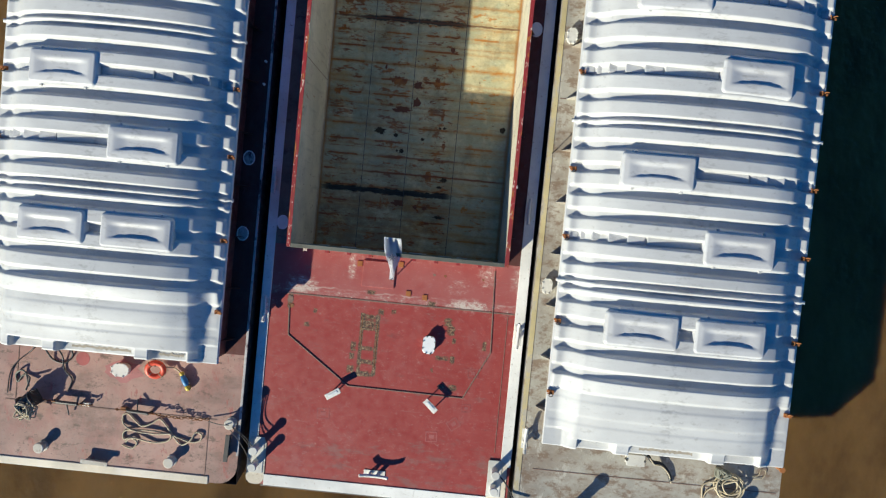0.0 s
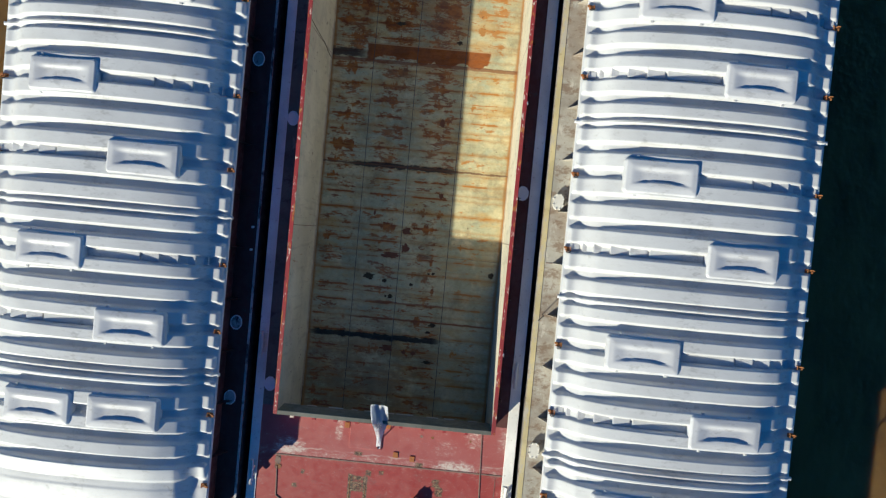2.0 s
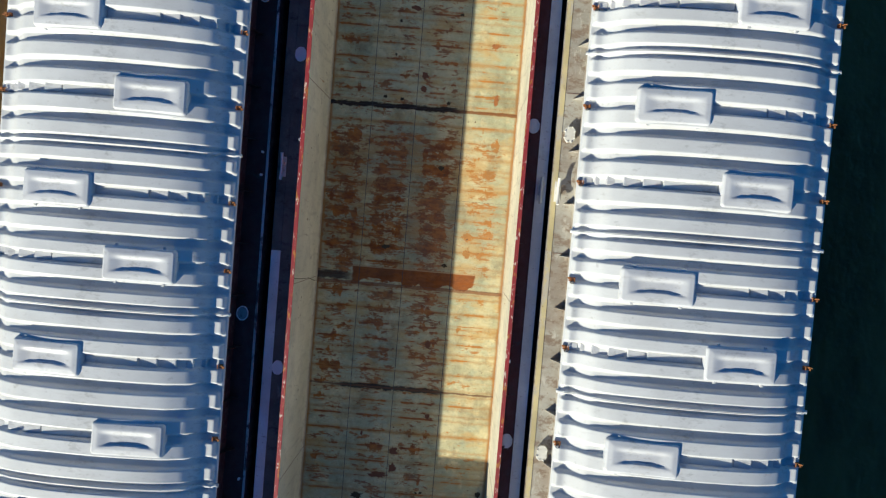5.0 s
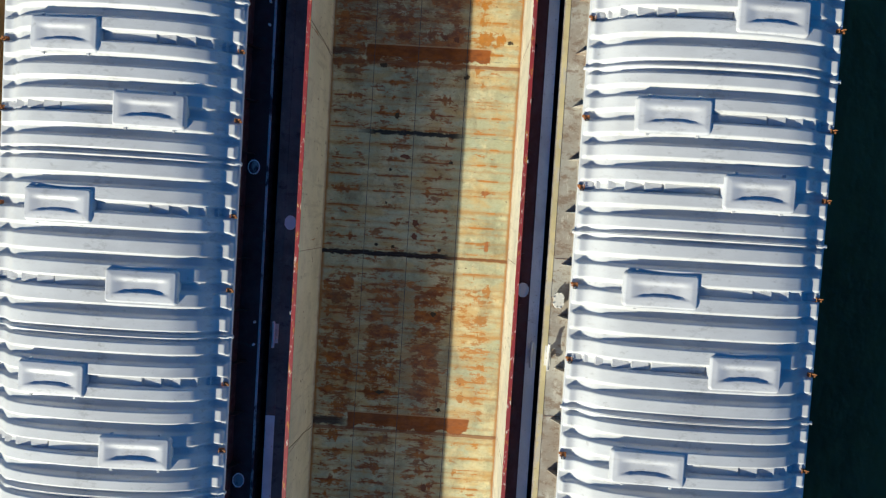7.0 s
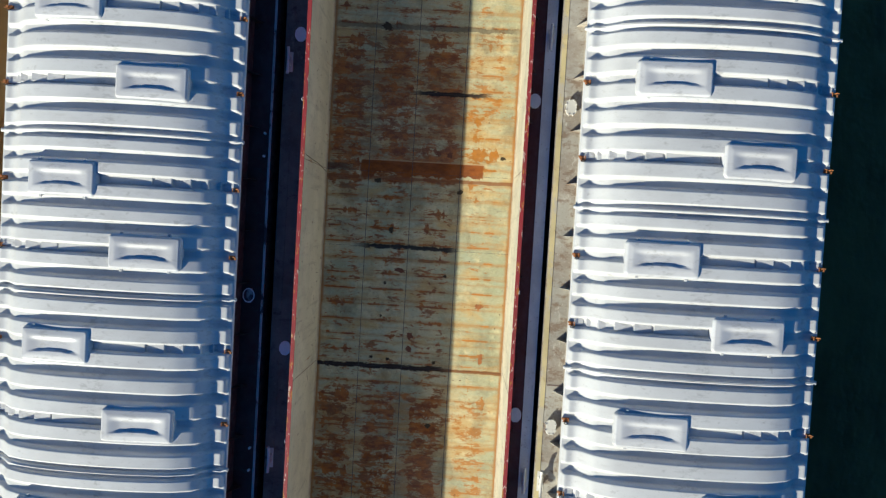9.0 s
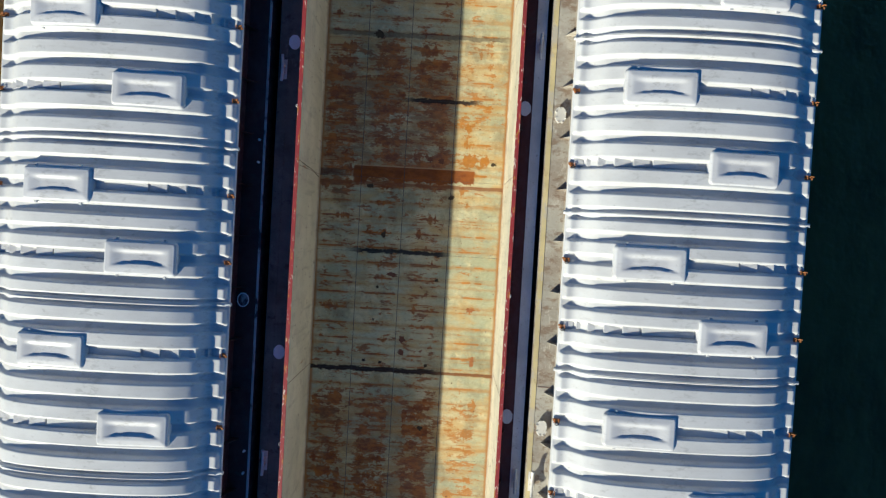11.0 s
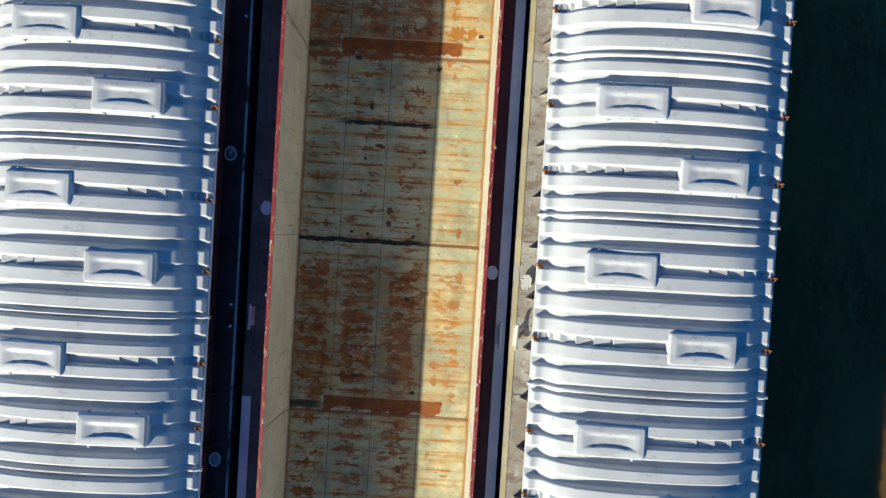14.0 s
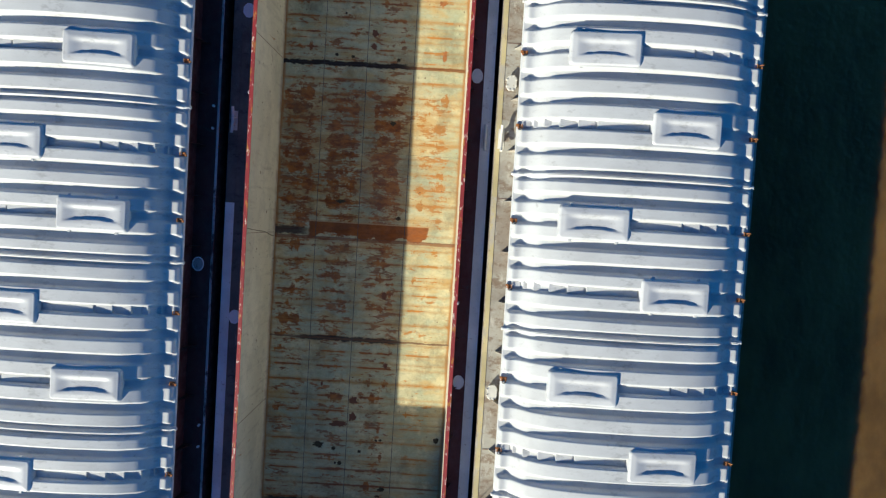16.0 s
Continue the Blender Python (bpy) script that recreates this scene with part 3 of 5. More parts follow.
def rounded(x0, x1, y0, y1, r, n=6):
    pts = []
    for cx, cy, a0 in ((x1 - r, y0 + r, -90), (x1 - r, y1 - r, 0), (x0 + r, y1 - r, 90), (x0 + r, y0 + r, 180)):
        for i in range(n + 1):
            a = radians(a0 + 90 * i / n)
            pts.append((cx + r * math.cos(a), cy + r * math.sin(a)))
    return pts


def hull_with_well(x0, x1, y0, y1, wx0, wx1, wy0, wy1, top, bottom=-1.4):
    """The hull's box with raked ends, open down to the hopper."""
    t = bmesh.new()
    side = [(y0, top), (y0 + 0.25, top - 1.2), (y0 + 5.5, bottom), (y1 - 5.5, bottom), (y1 - 0.25, top - 1.2), (y1, top)]
    for xx in (x0, x1):
        t.faces.new([t.verts.new((xx, y, z)) for y, z in side])
    t.verts.ensure_lookup_table()
    for i in range(len(side) - 1):
        t.faces.new((t.verts[i], t.verts[i + 1], t.verts[6 + i + 1], t.verts[6 + i]))
    return t


def end_outline(x0, x1, y0, y1, r, n=8):
    """The end of a deck from above: two rounded corners towards y0, square at y1."""
    pts = [(x1 - r + r * math.cos(radians(a)), y0 + r + r * math.sin(radians(a))) for a in np.linspace(-90, 0, n)]
    pts += [(x1, y1), (x0, y1)]
    return pts + [(x0 + r + r * math.cos(radians(a)), y0 + r + r * math.sin(radians(a))) for a in np.linspace(180, 270, n)]


def bitt_pair(parent, x, y, z, mat, single=False, r=0.14, h=0.62, plate=True):
    b = empty("bollard", pose(x, y, z)) if not single else None
    if single:
        p = part("bollard", lathe([(r * 1.35, 0), (r * 1.35, 0.03), (r, 0.05), (r, h - 0.12), (r * 1.3, h - 0.09), (r * 1.3, h - 0.02), (r * 1.15, h)], 20), mat, parent, smooth=False)
        p.matrix_basis = pose(x, y, z)
        return p
    b.parent = parent
    if plate:
        part("base_plate", box(-0.28, 0.28, -0.75, 0.75, 0, 0.03, 0.008), mat, b)
    for dy in (-0.34, 0.34):
        q = part("post", lathe([(r * 1.1, 0.03), (r, 0.06), (r, h - 0.12), (r * 1.25, h - 0.09), (r * 1.25, h - 0.02), (r * 1.1, h)], 20), mat, b)
        q.matrix_basis = pose(0, dy, 0)
    return b


def cleat(parent, x, y, z, mat, turn=0.0, size=1.0):
    """A kevel: two posts under a bar with horns, on a plate."""
    t = box(-0.42, 0.42, -0.13, 0.13, 0, 0.025, 0.006)
    box(-0.20, -0.10, -0.07, 0.07, 0.02, 0.26, 0.015, t)
    box(0.10, 0.20, -0.07, 0.07, 0.02, 0.26, 0.015, t)
    tube([(-0.55, 0, 0.37), (-0.38, 0, 0.31), (-0.15, 0, 0.28), (0.15, 0, 0.28), (0.38, 0, 0.31), (0.55, 0, 0.37)], 0.065, 10, t)
    ob = part("cleat", t, mat, parent)
    ob.matrix_basis = pose(x, y, z, 0, 0, turn) @ Matrix.Diagonal((size, size, size, 1))
    return ob


def manhole(parent, x, y, z, mat, r=0.26, ring=None):
    """A flush hatch: an oval lid in a raised ring, with small dog bolts."""
    ob = part("manhole_lid", lathe([(r * 0.86, 0), (r * 0.86, 0.03), (r * 0.2, 0.036), (r * 0.05, 0.036)], 28), mat, parent)
    part("rim", lathe([(r, 0), (r, 0.05), (r * 0.95, 0.055), (r * 0.86, 0.05), (r * 0.86, 0.0)], 28), ring or mat, ob)
    for a in range(0, 360, 45):
        c, s = math.cos(radians(a + 20)), math.sin(radians(a + 20))
        k = part("dog_bolt", lathe([(0.022, 0), (0.022, 0.06), (0.012, 0.07)], 8), ring or mat, ob)
        k.matrix_basis = pose(c * r * 0.96, s * r * 0.96, 0.01)
    ob.matrix_basis = pose(x, y, z) @ Matrix.Diagonal((0.9, 1.12, 1, 1))
    return ob


def vent_hatch(parent, x, y, z, mat, lug, w=0.30, d=0.42, h=0.38):
    """A raised oval hatch with screw dogs round its lid."""
    ob = part("raised_hatch", prism(rounded(-w * 0.85, w * 0.85, -d * 0.85, d * 0.85, w * 0.6), 0, h - 0.06), mat, parent)
    ob.matrix_basis = pose(x, y, z)
    part("lid", prism(rounded(-w, w, -d, d, w * 0.7), h - 0.06, h, bevel=0.02), mat, ob)
    for i in range(8):
        a = math.tau * (i + 0.5) / 8
        k = part("dog", box(-0.03, 0.035, -0.02, 0.02, h - 0.14, h + 0.03, 0.008), lug, ob)
        k.matrix_basis = pose(w * 1.02 * math.cos(a), d * 1.02 * math.sin(a), 0, 0, 0, math.degrees(math.atan2(d * math.sin(a), w * math.cos(a))))
    return ob


# --- the open barge in the middle
MX0, MX1, HX0, HX1, HY0, HY1 = -5.33, 5.42, -4.12, 4.33, -1.12, 44.2
HYF = -2.7       # the hold runs on under the fore deck to here
open_barge = empty("open_hopper_barge", pose(0, 0, 0), label="empty red hopper barge with an uncovered rusty hold", category="barge")
part("hull", hull_with_well(MX0, MX1, Y_S, Y_N, HX0, HX1, HY0, HY1, DECK - 0.06), HULL, open_barge)
T = 0.09      # coaming thickness
for x0, x1, mat in ((MX0, HX0 - T, SLATE), (HX1 + T, MX1, GUNRED)):
    part("gunwale", box(x0, x1, HY0 - T, HY1 + T, DECK - 0.1, DECK), mat, open_barge)
part("end_deck", prism(end_outline(MX0, MX1, Y_S, HY0 - T, 0.55), DECK - 0.1, DECK), REDDECK, open_barge)
part("end_deck", box(MX0, MX1, HY1 + T, Y_N, DECK - 0.1, DECK), RED, open_barge)
# hopper walls with the red capping of the coaming
for x0, x1 in ((HX0 - T, HX0), (HX1, HX1 + T)):
    t = box(x0, x1, HY0, HY1, FLOOR_Z - 0.05, RIM - 0.03)
    part("hopper_wall", box(x0, x1, HYF, HY0, FLOOR_Z - 0.05, DECK - 0.1, 0, t), WALL, open_barge)
    s = -1 if x0 < 0 else 1
    out = x0 - 0.05 if s < 0 else x1
    part("coaming_side", box(out, out + 0.05, HY0 - T, HY1 + T, DECK, RIM - 0.03), RIMRED, open_barge)
    part("coaming_cap", box(min(x0, out) - 0.01, max(x1, out + 0.05) + 0.01, HY0 - T - 0.05, HY1 + T, RIM - 0.03, RIM, 0.008), RIMRED, open_barge)
    # upright stiffeners along the outside
    for k in range(22):
        yy = HY0 + 1.0 + k * 2.05
        t = bmesh.new()
        o = out if s < 0 else out + 0.05
        f0 = [t.verts.new((o, yy - 0.012, DECK)), t.verts.new((o + s * 0.22, yy - 0.012, DECK)), t.verts.new((o, yy - 0.012, RIM - 0.25))]
        f1 = [t.verts.new((v.co.x, yy + 0.012, v.co.z)) for v in f0]
        t.faces.new(f0), t.faces.new(f1[::-1])
        for i in range(3):
            t.faces.new((f0[i], f0[(i + 1) % 3], f1[(i + 1) % 3], f1[i]))
        part("bracket", t, MAROON, open_barge)
    # the fillet at the foot of the wall
    xf = HX0 if s < 0 else HX1
    t = bmesh.new()
    a = [t.verts.new(p) for p in ((xf, HY0, FLOOR_Z + 0.04), (xf - s * 0.04, HY0, FLOOR_Z + 0.005), (xf - s * 0.04, HY1, FLOOR_Z + 0.005), (xf, HY1, FLOOR_Z + 0.04))]
    t.faces.new(a)
    part("fillet", t, WALL, open_barge)
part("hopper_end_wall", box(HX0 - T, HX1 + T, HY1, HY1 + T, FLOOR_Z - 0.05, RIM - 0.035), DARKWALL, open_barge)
part("hopper_end_wall", box(HX0 - T, HX1 + T, HYF - T, HYF, FLOOR_Z - 0.05, DECK - 0.1), WALL, open_barge)
part("coaming_lining", box(HX0, HX1, HY0 - T, HY0, DECK - 0.1, RIM - 0.04), LINING, open_barge, "grey-green painted end coaming")
part("end_coaming", box(HX0 - T, HX1 + T, HY0 - T - 0.05, HY0 - T, DECK, RIM - 0.04), RIMRED, open_barge)
part("end_cap", box(HX0, HX1, HY0 - T - 0.06, HY0 + 0.01, RIM - 0.04, RIM - 0.008, 0.008), LINING, open_barge)
# scale hanging from the lower edge of the end coaming
rnd = random.Random(21)
xf = HX0 + 0.3
while xf < HX1 - 0.5:
    w = rnd.uniform(0.15, 0.7)
    part("paint_scale", box(xf, min(xf + w, HX1 - 0.05), HY0 + 0.002, HY0 + rnd.uniform(0.02, 0.05), DECK - 0.12, DECK - 0.07, 0.008), CREAM, open_barge)
    xf += w + rnd.uniform(0.05, 0.6)
# pale rubbing edge round the deck
part("edge_strip", box(MX1 - 0.40, MX1 + 0.02, Y_S + 1.7, Y_N - 0.6, DECK, DECK + 0.03, 0.01), STRIP, open_barge)
part("edge_strip", box(MX0 - 0.02, MX0 + 0.36, Y_S + 1.7, 15.2, DECK, DECK + 0.03, 0.01), STRIP, open_barge)
part("edge_strip", box(MX0 - 0.02, MX0 + 0.36, 15.2, Y_N - 0.6, DECK, DECK + 0.03, 0.01), SLATE, open_barge)
part("edge_strip", box(MX0 + 0.72, MX1 - 0.72, Y_S - 0.03, Y_S + 0.42, DECK, DECK + 0.03, 0.01), STRIP, open_barge)
part("head_log", box(MX0 + 0.6, MX1 - 0.6, Y_S - 0.10, Y_S + 0.02, DECK - 0.35, DECK - 0.02, 0.02), SLATE, open_barge)
for x in (-4.99, 4.93):
    part("corner_plate", prism([(a, b) for a, b in (rounded(x - 0.36, x + 0.38, Y_S - 0.02, -9.2, 0.3))], DECK, DECK + 0.032), CREAM, open_barge)
    bitt_pair(open_barge, x + (0.02 if x < 0 else -0.12), -9.95, DECK + 0.03, WHITE)
cleat(open_barge, -0.08, -10.25, DECK, WHITE, 0, 1.05)
for x, y in ((-5.11, 18.57), (5.2, 18.45), (-5.14, 1.31), (5.13, 1.02), (-5.1, -3.89), (5.18, -4.0), (-5.12, 34.6), (5.2, 36.0)):
    cleat(open_barge, x, y, DECK + 0.03, WHITE if y < 40 else SLATE, 90, 0.95)
for y in (-0.34, 10.46, 23.08, 35.72):
    manhole(open_barge, -4.74, y, DECK, LID)
for y in (8.29, 20.97, 33.56):
    manhole(open_barge, 4.74, y, DECK, LID)
vent_hatch(open_barge, 1.65, -4.72, DECK, LID, STEEL, 0.25, 0.36, 0.24)

# the low spill bar on the fore deck
SPILL = [(4.03, -1.5), (4.17, -4.83), (3.21, -6.79), (-1.51, -6.75), (-4.12, -4.89), (-4.18, -3.68)]
for (xa, ya), (xb, yb) in zip(SPILL, SPILL[1:]):
    L, ang = math.hypot(xb - xa, yb - ya), math.degrees(math.atan2(yb - ya, xb - xa))
    q = part("spill_bar", box(0, L, -0.022, 0.022, 0, 0.03, 0.006), SEAM, open_barge)
    q.matrix_basis = pose(xa, ya, DECK, 0, 0, ang)

# --- the hold's floor: steel plates in four strakes
floor_bed = part("hopper_floor", box(HX0, HX1, HYF, HY1, FLOOR_Z - 0.06, FLOOR_Z - 0.012), STEEL, open_barge)
XS = [HX0 + 0.01, -2.2, -0.24, 1.92, HX1 - 0.01]
YS = [HYF + 0.01, 1.5, 5.3, 9.2, 13.9, 17.9, 21.9, 27.3, 30.7, 34.3, 39.2, HY1 - 0.01]
for xa, xb in zip(XS, XS[1:]):
    for ya, yb in zip(YS, YS[1:]):
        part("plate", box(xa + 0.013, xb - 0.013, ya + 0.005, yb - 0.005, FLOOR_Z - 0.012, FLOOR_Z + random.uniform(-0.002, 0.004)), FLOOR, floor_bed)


# --- fibreglass covers
CW, EDGE_Z = 9.05, 5.0


def arch(u):
    """Height over the cover's lip, u metres across it."""
    s = min(u, CW - u)
    return 0.02 + 0.47 * ss(0.36, 1.15, s) + 0.42 * (1 - ((u - CW / 2) / (CW / 2)) ** 2) * ss(0.5, 2.0, s)


def rib_height(u):
    s = min(u, CW - u)
    return 0.19 * ss(0.02, 0.16, s) - 0.05 * (1 - abs((s - 1.0) / 0.5)) * (abs(s - 1.0) < 0.5) + 0.06 * ss(1.4, 3.4, s)


def rib(v, valleys, half=0.11, slope=0.12):
    d = min(abs(v - c) for c in valleys)
    return ss(half, half + slope, d)


def cover_mesh(length, valleys, end=False):
    """One cover as a ribbed shell: a sheet with a turned-down lip."""
    us = [0, 0.02, 0.05, 0.09, 0.13, 0.18, 0.24, 0.30, 0.37, 0.44, 0.51, 0.58, 0.65, 0.72, 0.80, 0.88, 0.97, 1.07, 1.2, 1.35, 1.55, 1.8, 2.1, 2.45, 2.85, 3.3, 3.75, 4.2]
    us = us + [CW - u for u in reversed(us)]
    if end:
        us = sorted(set(us) | {c + d for c in (1.2, 2.6, 3.1, 6.1, 6.6, 8.0) for d in (-0.05, -0.02, 0.02, 0.05)})
    nv = int(length / 0.036)
    t = bmesh.new()
    grid = []
    for j in range(nv + 1):
        v = length * j / nv
        row = []
        for u in us:
            r = rib(v, valleys)
            k = ss(0.0, 2.3, v + 0.15) if end else 1.0
            z = arch(u) * (0.62 + 0.38 * k) + rib_height(u) * r * (1.0 if not end else 0.07 + 0.93 * ss(1.9, 2.9, v))
            # the lapped joints at both ends of a cover
            for e in ((length,) if end else (0.0, length)):
                d = abs(v - e)
                z = z - rib_height(u) * 0.75 * (1 - ss(0.06, 0.13, abs(d - 0.13))) * ss(0.0, 0.1, d)
            if end and v < 0.75:
                pocket = max(ss(a, a + 0.06, u) * (1 - ss(b - 0.06, b, u)) for a, b in ((-1, 0.82), (1.2, 2.6), (3.1, 6.1), (6.6, 8.0), (8.4, 10)))
                depth = 0.72 if u < 0.9 or u > 8.3 else 0.42
                z = z * (1 - 0.85 * pocket * (1 - ss(depth - 0.07, depth, v)))
                z = z * ss(-0.12, 0.06, v)
            row.append(t.verts.new((u - CW / 2, v, z)))
        grid.append(row)
    for a, b in zip(grid, grid[1:]):
        for i in range(len(us) - 1):
            t.faces.new((a[i], a[i + 1], b[i + 1], b[i]))
    # skirts
    def skirt(line, out):
        low = [t.verts.new((p.co.x + out[0], p.co.y + out[1], -0.16)) for p in line]
        for i in range(len(line) - 1):
            t.faces.new((line[i], line[i + 1], low[i + 1], low[i]))
    skirt([g[0] for g in grid], (-0.01, 0))
    skirt([g[-1] for g in grid], (0.01, 0))
    skirt(grid[0], (0, -0.005 if end else 0.0))
    skirt(grid[-1], (0, 0.0))
    return mesh_of("shell", t, COVER, smooth=True)


def hatch_mesh():
    """A grain hatch's lid: a rounded box whose top dips in a lens-shaped trough."""
    hw, hd, hh = 1.31, 0.635, 0.17
    t = bmesh.new()
    nx, ny = 52, 32
    grid = []
    for j in range(ny + 1):
        row = []
        for i in range(nx + 1):
            a, b = -1 + 2 * i / nx, -1 + 2 * j / ny
            a, b = math.copysign(abs(a) ** 0.8, a), math.copysign(abs(b) ** 0.8, b)
            x, y = a * hw, b * hd
            # pull the corners in
            rc = 0.16
            cx, cy = max(0, abs(x) - (hw - rc)), max(0, abs(y) - (hd - rc))
            if cx and cy and math.hypot(cx, cy) > 0:
                k = max(cx, cy) / math.hypot(cx, cy)
                x, y = math.copysign(hw - rc + cx * k, x), math.copysign(hd - rc + cy * k, y)
            d = min(hw - abs(x), hd - abs(y)) if not (cx and cy) else rc - max(cx, cy)
            z = hh * ss(-0.03, 0.08, d) + 0.03 * ss(0.05, 0.30, d)
            ax = abs(x) / (hw - 0.22)
            if ax < 1:
                lens = 0.20 * (1 - ax ** 2.2)
                lo, hi = -0.30 + 0.62 * lens, 0.26
                z -= 0.07 * ss(lo - 0.030, lo + 0.010, y) * (1 - ss(hi - 0.12, hi + 0.06, y)) * ss(0, 0.5, 1 - ax)
            row.append(t.verts.new((x, y, z)))
        grid.append(row)
    for p, q in zip(grid, grid[1:]):
        for i in range(nx):
            t.faces.new((p[i], p[i + 1], q[i + 1], q[i]))
    rim = grid[0] + [g[-1] for g in grid[1:]] + grid[-1][-2::-1] + [g[0] for g in grid[-2:0:-1]]
    low = [t.verts.new((p.co.x, p.co.y, -0.30)) for p in rim]
    for i in range(len(rim)):
        t.faces.new((rim[i], rim[(i + 1) % len(rim)], low[(i + 1) % len(low)], low[i]))
    return mesh_of("hatch_lid", t, LIDTOP, smooth=True)


HATCH = hatch_mesh()
HINGE = mesh_of("hinge", box(-0.05, 0.05, -0.03, 0.06, -0.02, 0.06, 0.012), COVER)


def lug_mesh():
    t = box(-0.16, 0.10, -0.09, 0.09, 0, 0.05, 0.01)
    tube([(-0.10, -0.07, 0.03), (-0.10, -0.07, 0.16), (-0.10, 0.07, 0.16), (-0.10, 0.07, 0.03)], 0.022, 7, t)
    tube([(0.02, 0.02, 0.05), (0.08, 0.05, 0.17), (0.16, 0.03, 0.20)], 0.025, 7, t)
    box(0.05, 0.17, -0.10, 0.0, 0.01, 0.09, 0.01, t)
    return mesh_of("lifting_lug", t, ORANGE)


LUG = lug_mesh()


def ring_mesh():
    t = tube([(0.085 * math.cos(a * math.tau / 14), 0.085 * math.sin(a * math.tau / 14), 0) for a in range(14)], 0.02, 6, closed=True)
    return mesh_of("ring", t, STEEL)


RING = ring_mesh()


def step_mesh(w):
    """One moulded tread beside a hatch."""
    t = box(-w / 2, w / 2, -0.20, 0.20, -0.20, 0.0, 0.02)
    return mesh_of("tread", t, LIDTOP)


TREADS = ((0.16, 0.52), (0.60, 0.86), (0.95, 1.42), (1.50, 2.10), (2.16, 2.78))
TREAD_MESH = [step_mesh(b - a) for a, b in TREADS]
LONG, SHORT, ENDL = 6.50, 5.94, 6.24
PLANS = {
    "long": (LONG, [0.928 * k for k in range(1, 7)], ((-1.57, 4.60), (1.57, 1.84))),
    "short": (SHORT, [0.848 * k for k in range(1, 7)], ((-1.57, 4.21), (1.57, 1.68))),
    "end": (ENDL, [4.76 + 0.9 * k for k in range(-5, 2)], ((-1.57, 4.76), (1.57, 4.76))),
}


def build_cover(kind, m, label):
    length, valleys, hatches = PLANS[kind]
    c = empty("barge_cover", m, label=label, category="barge cover", group="covers of " + ("one barge" if m.translation.x < 0 else "another barge"))
    share("shell", cover_mesh(length, valleys, kind == "end"), c, Matrix())
    # the lapped joint at the cover's north end, its tips standing past the lip
    line = [(-CW / 2 - 0.09, length, 0.03)] + [(u - CW / 2, length, arch(u) + 0.55 * rib_height(u) - 0.02) for u in np.linspace(0.0, CW, 60)] + [(CW / 2 + 0.09, length, 0.03)]
    part("joint_strip", tube(line, 0.075, 10), COVER, c, smooth=True)
    for hx, hv in hatches:
        u = hx + CW / 2
        h = share("hatch_lid", HATCH, c, pose(hx, hv, arch(u) + 0.14, 0, math.degrees(math.atan((arch(u - 1) - arch(u + 1)) / 2))))
        for d in (-0.85, 0.85):
            share("hinge", HINGE, h, pose(d, 0.66, 0.03))
            share("latch", HINGE, h, pose(d, -0.66, -0.02, 0, 0, 180))
        if kind != "end":
            for (a, b), me in zip(TREADS, TREAD_MESH):
                uu = (a + b) / 2 if hx > 0 else CW - (a + b) / 2
                share("tread", me, c, pose(uu - CW / 2, hv + 0.10, min(arch(uu), arch(a) + 0.05) + 0.085))
            # the plain channel between treads and lid
            x0, x1 = (2.85 - CW / 2, hx - 1.34) if hx > 0 else (hx + 1.34, CW / 2 - 2.85)
            uu = (x0 + x1) / 2 + CW / 2
            q = part("channel", box(x0, x1, hv - 0.10, hv + 0.30, arch(uu) - 0.1, arch(uu) + 0.06, 0.02), COVER, c)
        for side in (-1, 1):
            vv = hv - 0.05
            if kind == "end" and hx > 0:
                vv = 2.0
            g = share("lifting_lug", LUG, c, pose(side * (CW / 2 - 0.10), vv, 0.04, 0, 0, 0 if side > 0 else 180) @ Matrix.Diagonal((0.85, 0.85, 0.85, 1)))
            if side < 0:
                share("ring", RING, g, pose(-0.02, 0.12, 0.13, 60, 0, 20))
    return c


COVER_LABELS = ("white ribbed fibreglass cover with two hatch lids", "white ribbed fibreglass end cover with paired hatch lids")
CACHE = {}


def cover_at(kind, x, y, z):
    key = (kind, x < 0)
    if key in CACHE:
        return copy_thing(CACHE[key], pose(x, y, z))
    CACHE[key] = build_cover(kind, pose(x, y, z), COVER_LABELS[kind == "end"])
    return CACHE[key]


# --- the two covered barges
def covered_barge(x0, x1, cx, deck, cover_z, starts, side_mat, end_mat, label, y_s):
    b = empty("covered_hopper_barge", pose(0, 0, 0), label=label, category="barge")
    wx0, wx1 = cx - CW / 2 + 0.22, cx + CW / 2 - 0.22
    ys, yn = starts[0][1] + 0.1, 45.5
    part("hull", hull_with_well(x0, x1, y_s, Y_N, wx0, wx1, ys, yn, deck - 0.06), HULL, b)
    for a, c in ((x0, wx0), (wx1, x1)):
        part("gunwale", box(a, c, ys, yn, deck - 0.1, deck), side_mat, b)
    r = 0.75
    part("end_deck", prism(end_outline(x0, x1, y_s, ys, r), deck - 0.1, deck), end_mat, b)
    part("end_deck", box(x0, x1, yn, Y_N, deck - 0.1, deck), end_mat, b)
    for a, c in ((wx0, wx0 + 0.05), (wx1 - 0.05, wx1)):
        part("coaming", box(a, c, ys, yn, deck - 0.05, cover_z - 0.02), side_mat, b)
    for a in (ys, yn - 0.05):
        part("end_coaming", box(wx0 + 0.05, wx1 - 0.05, a, a + 0.05, deck - 0.05, cover_z - 0.05), end_mat, b)
    for kind, y in starts:
        cover_at(kind, cx, y, cover_z)
    return b


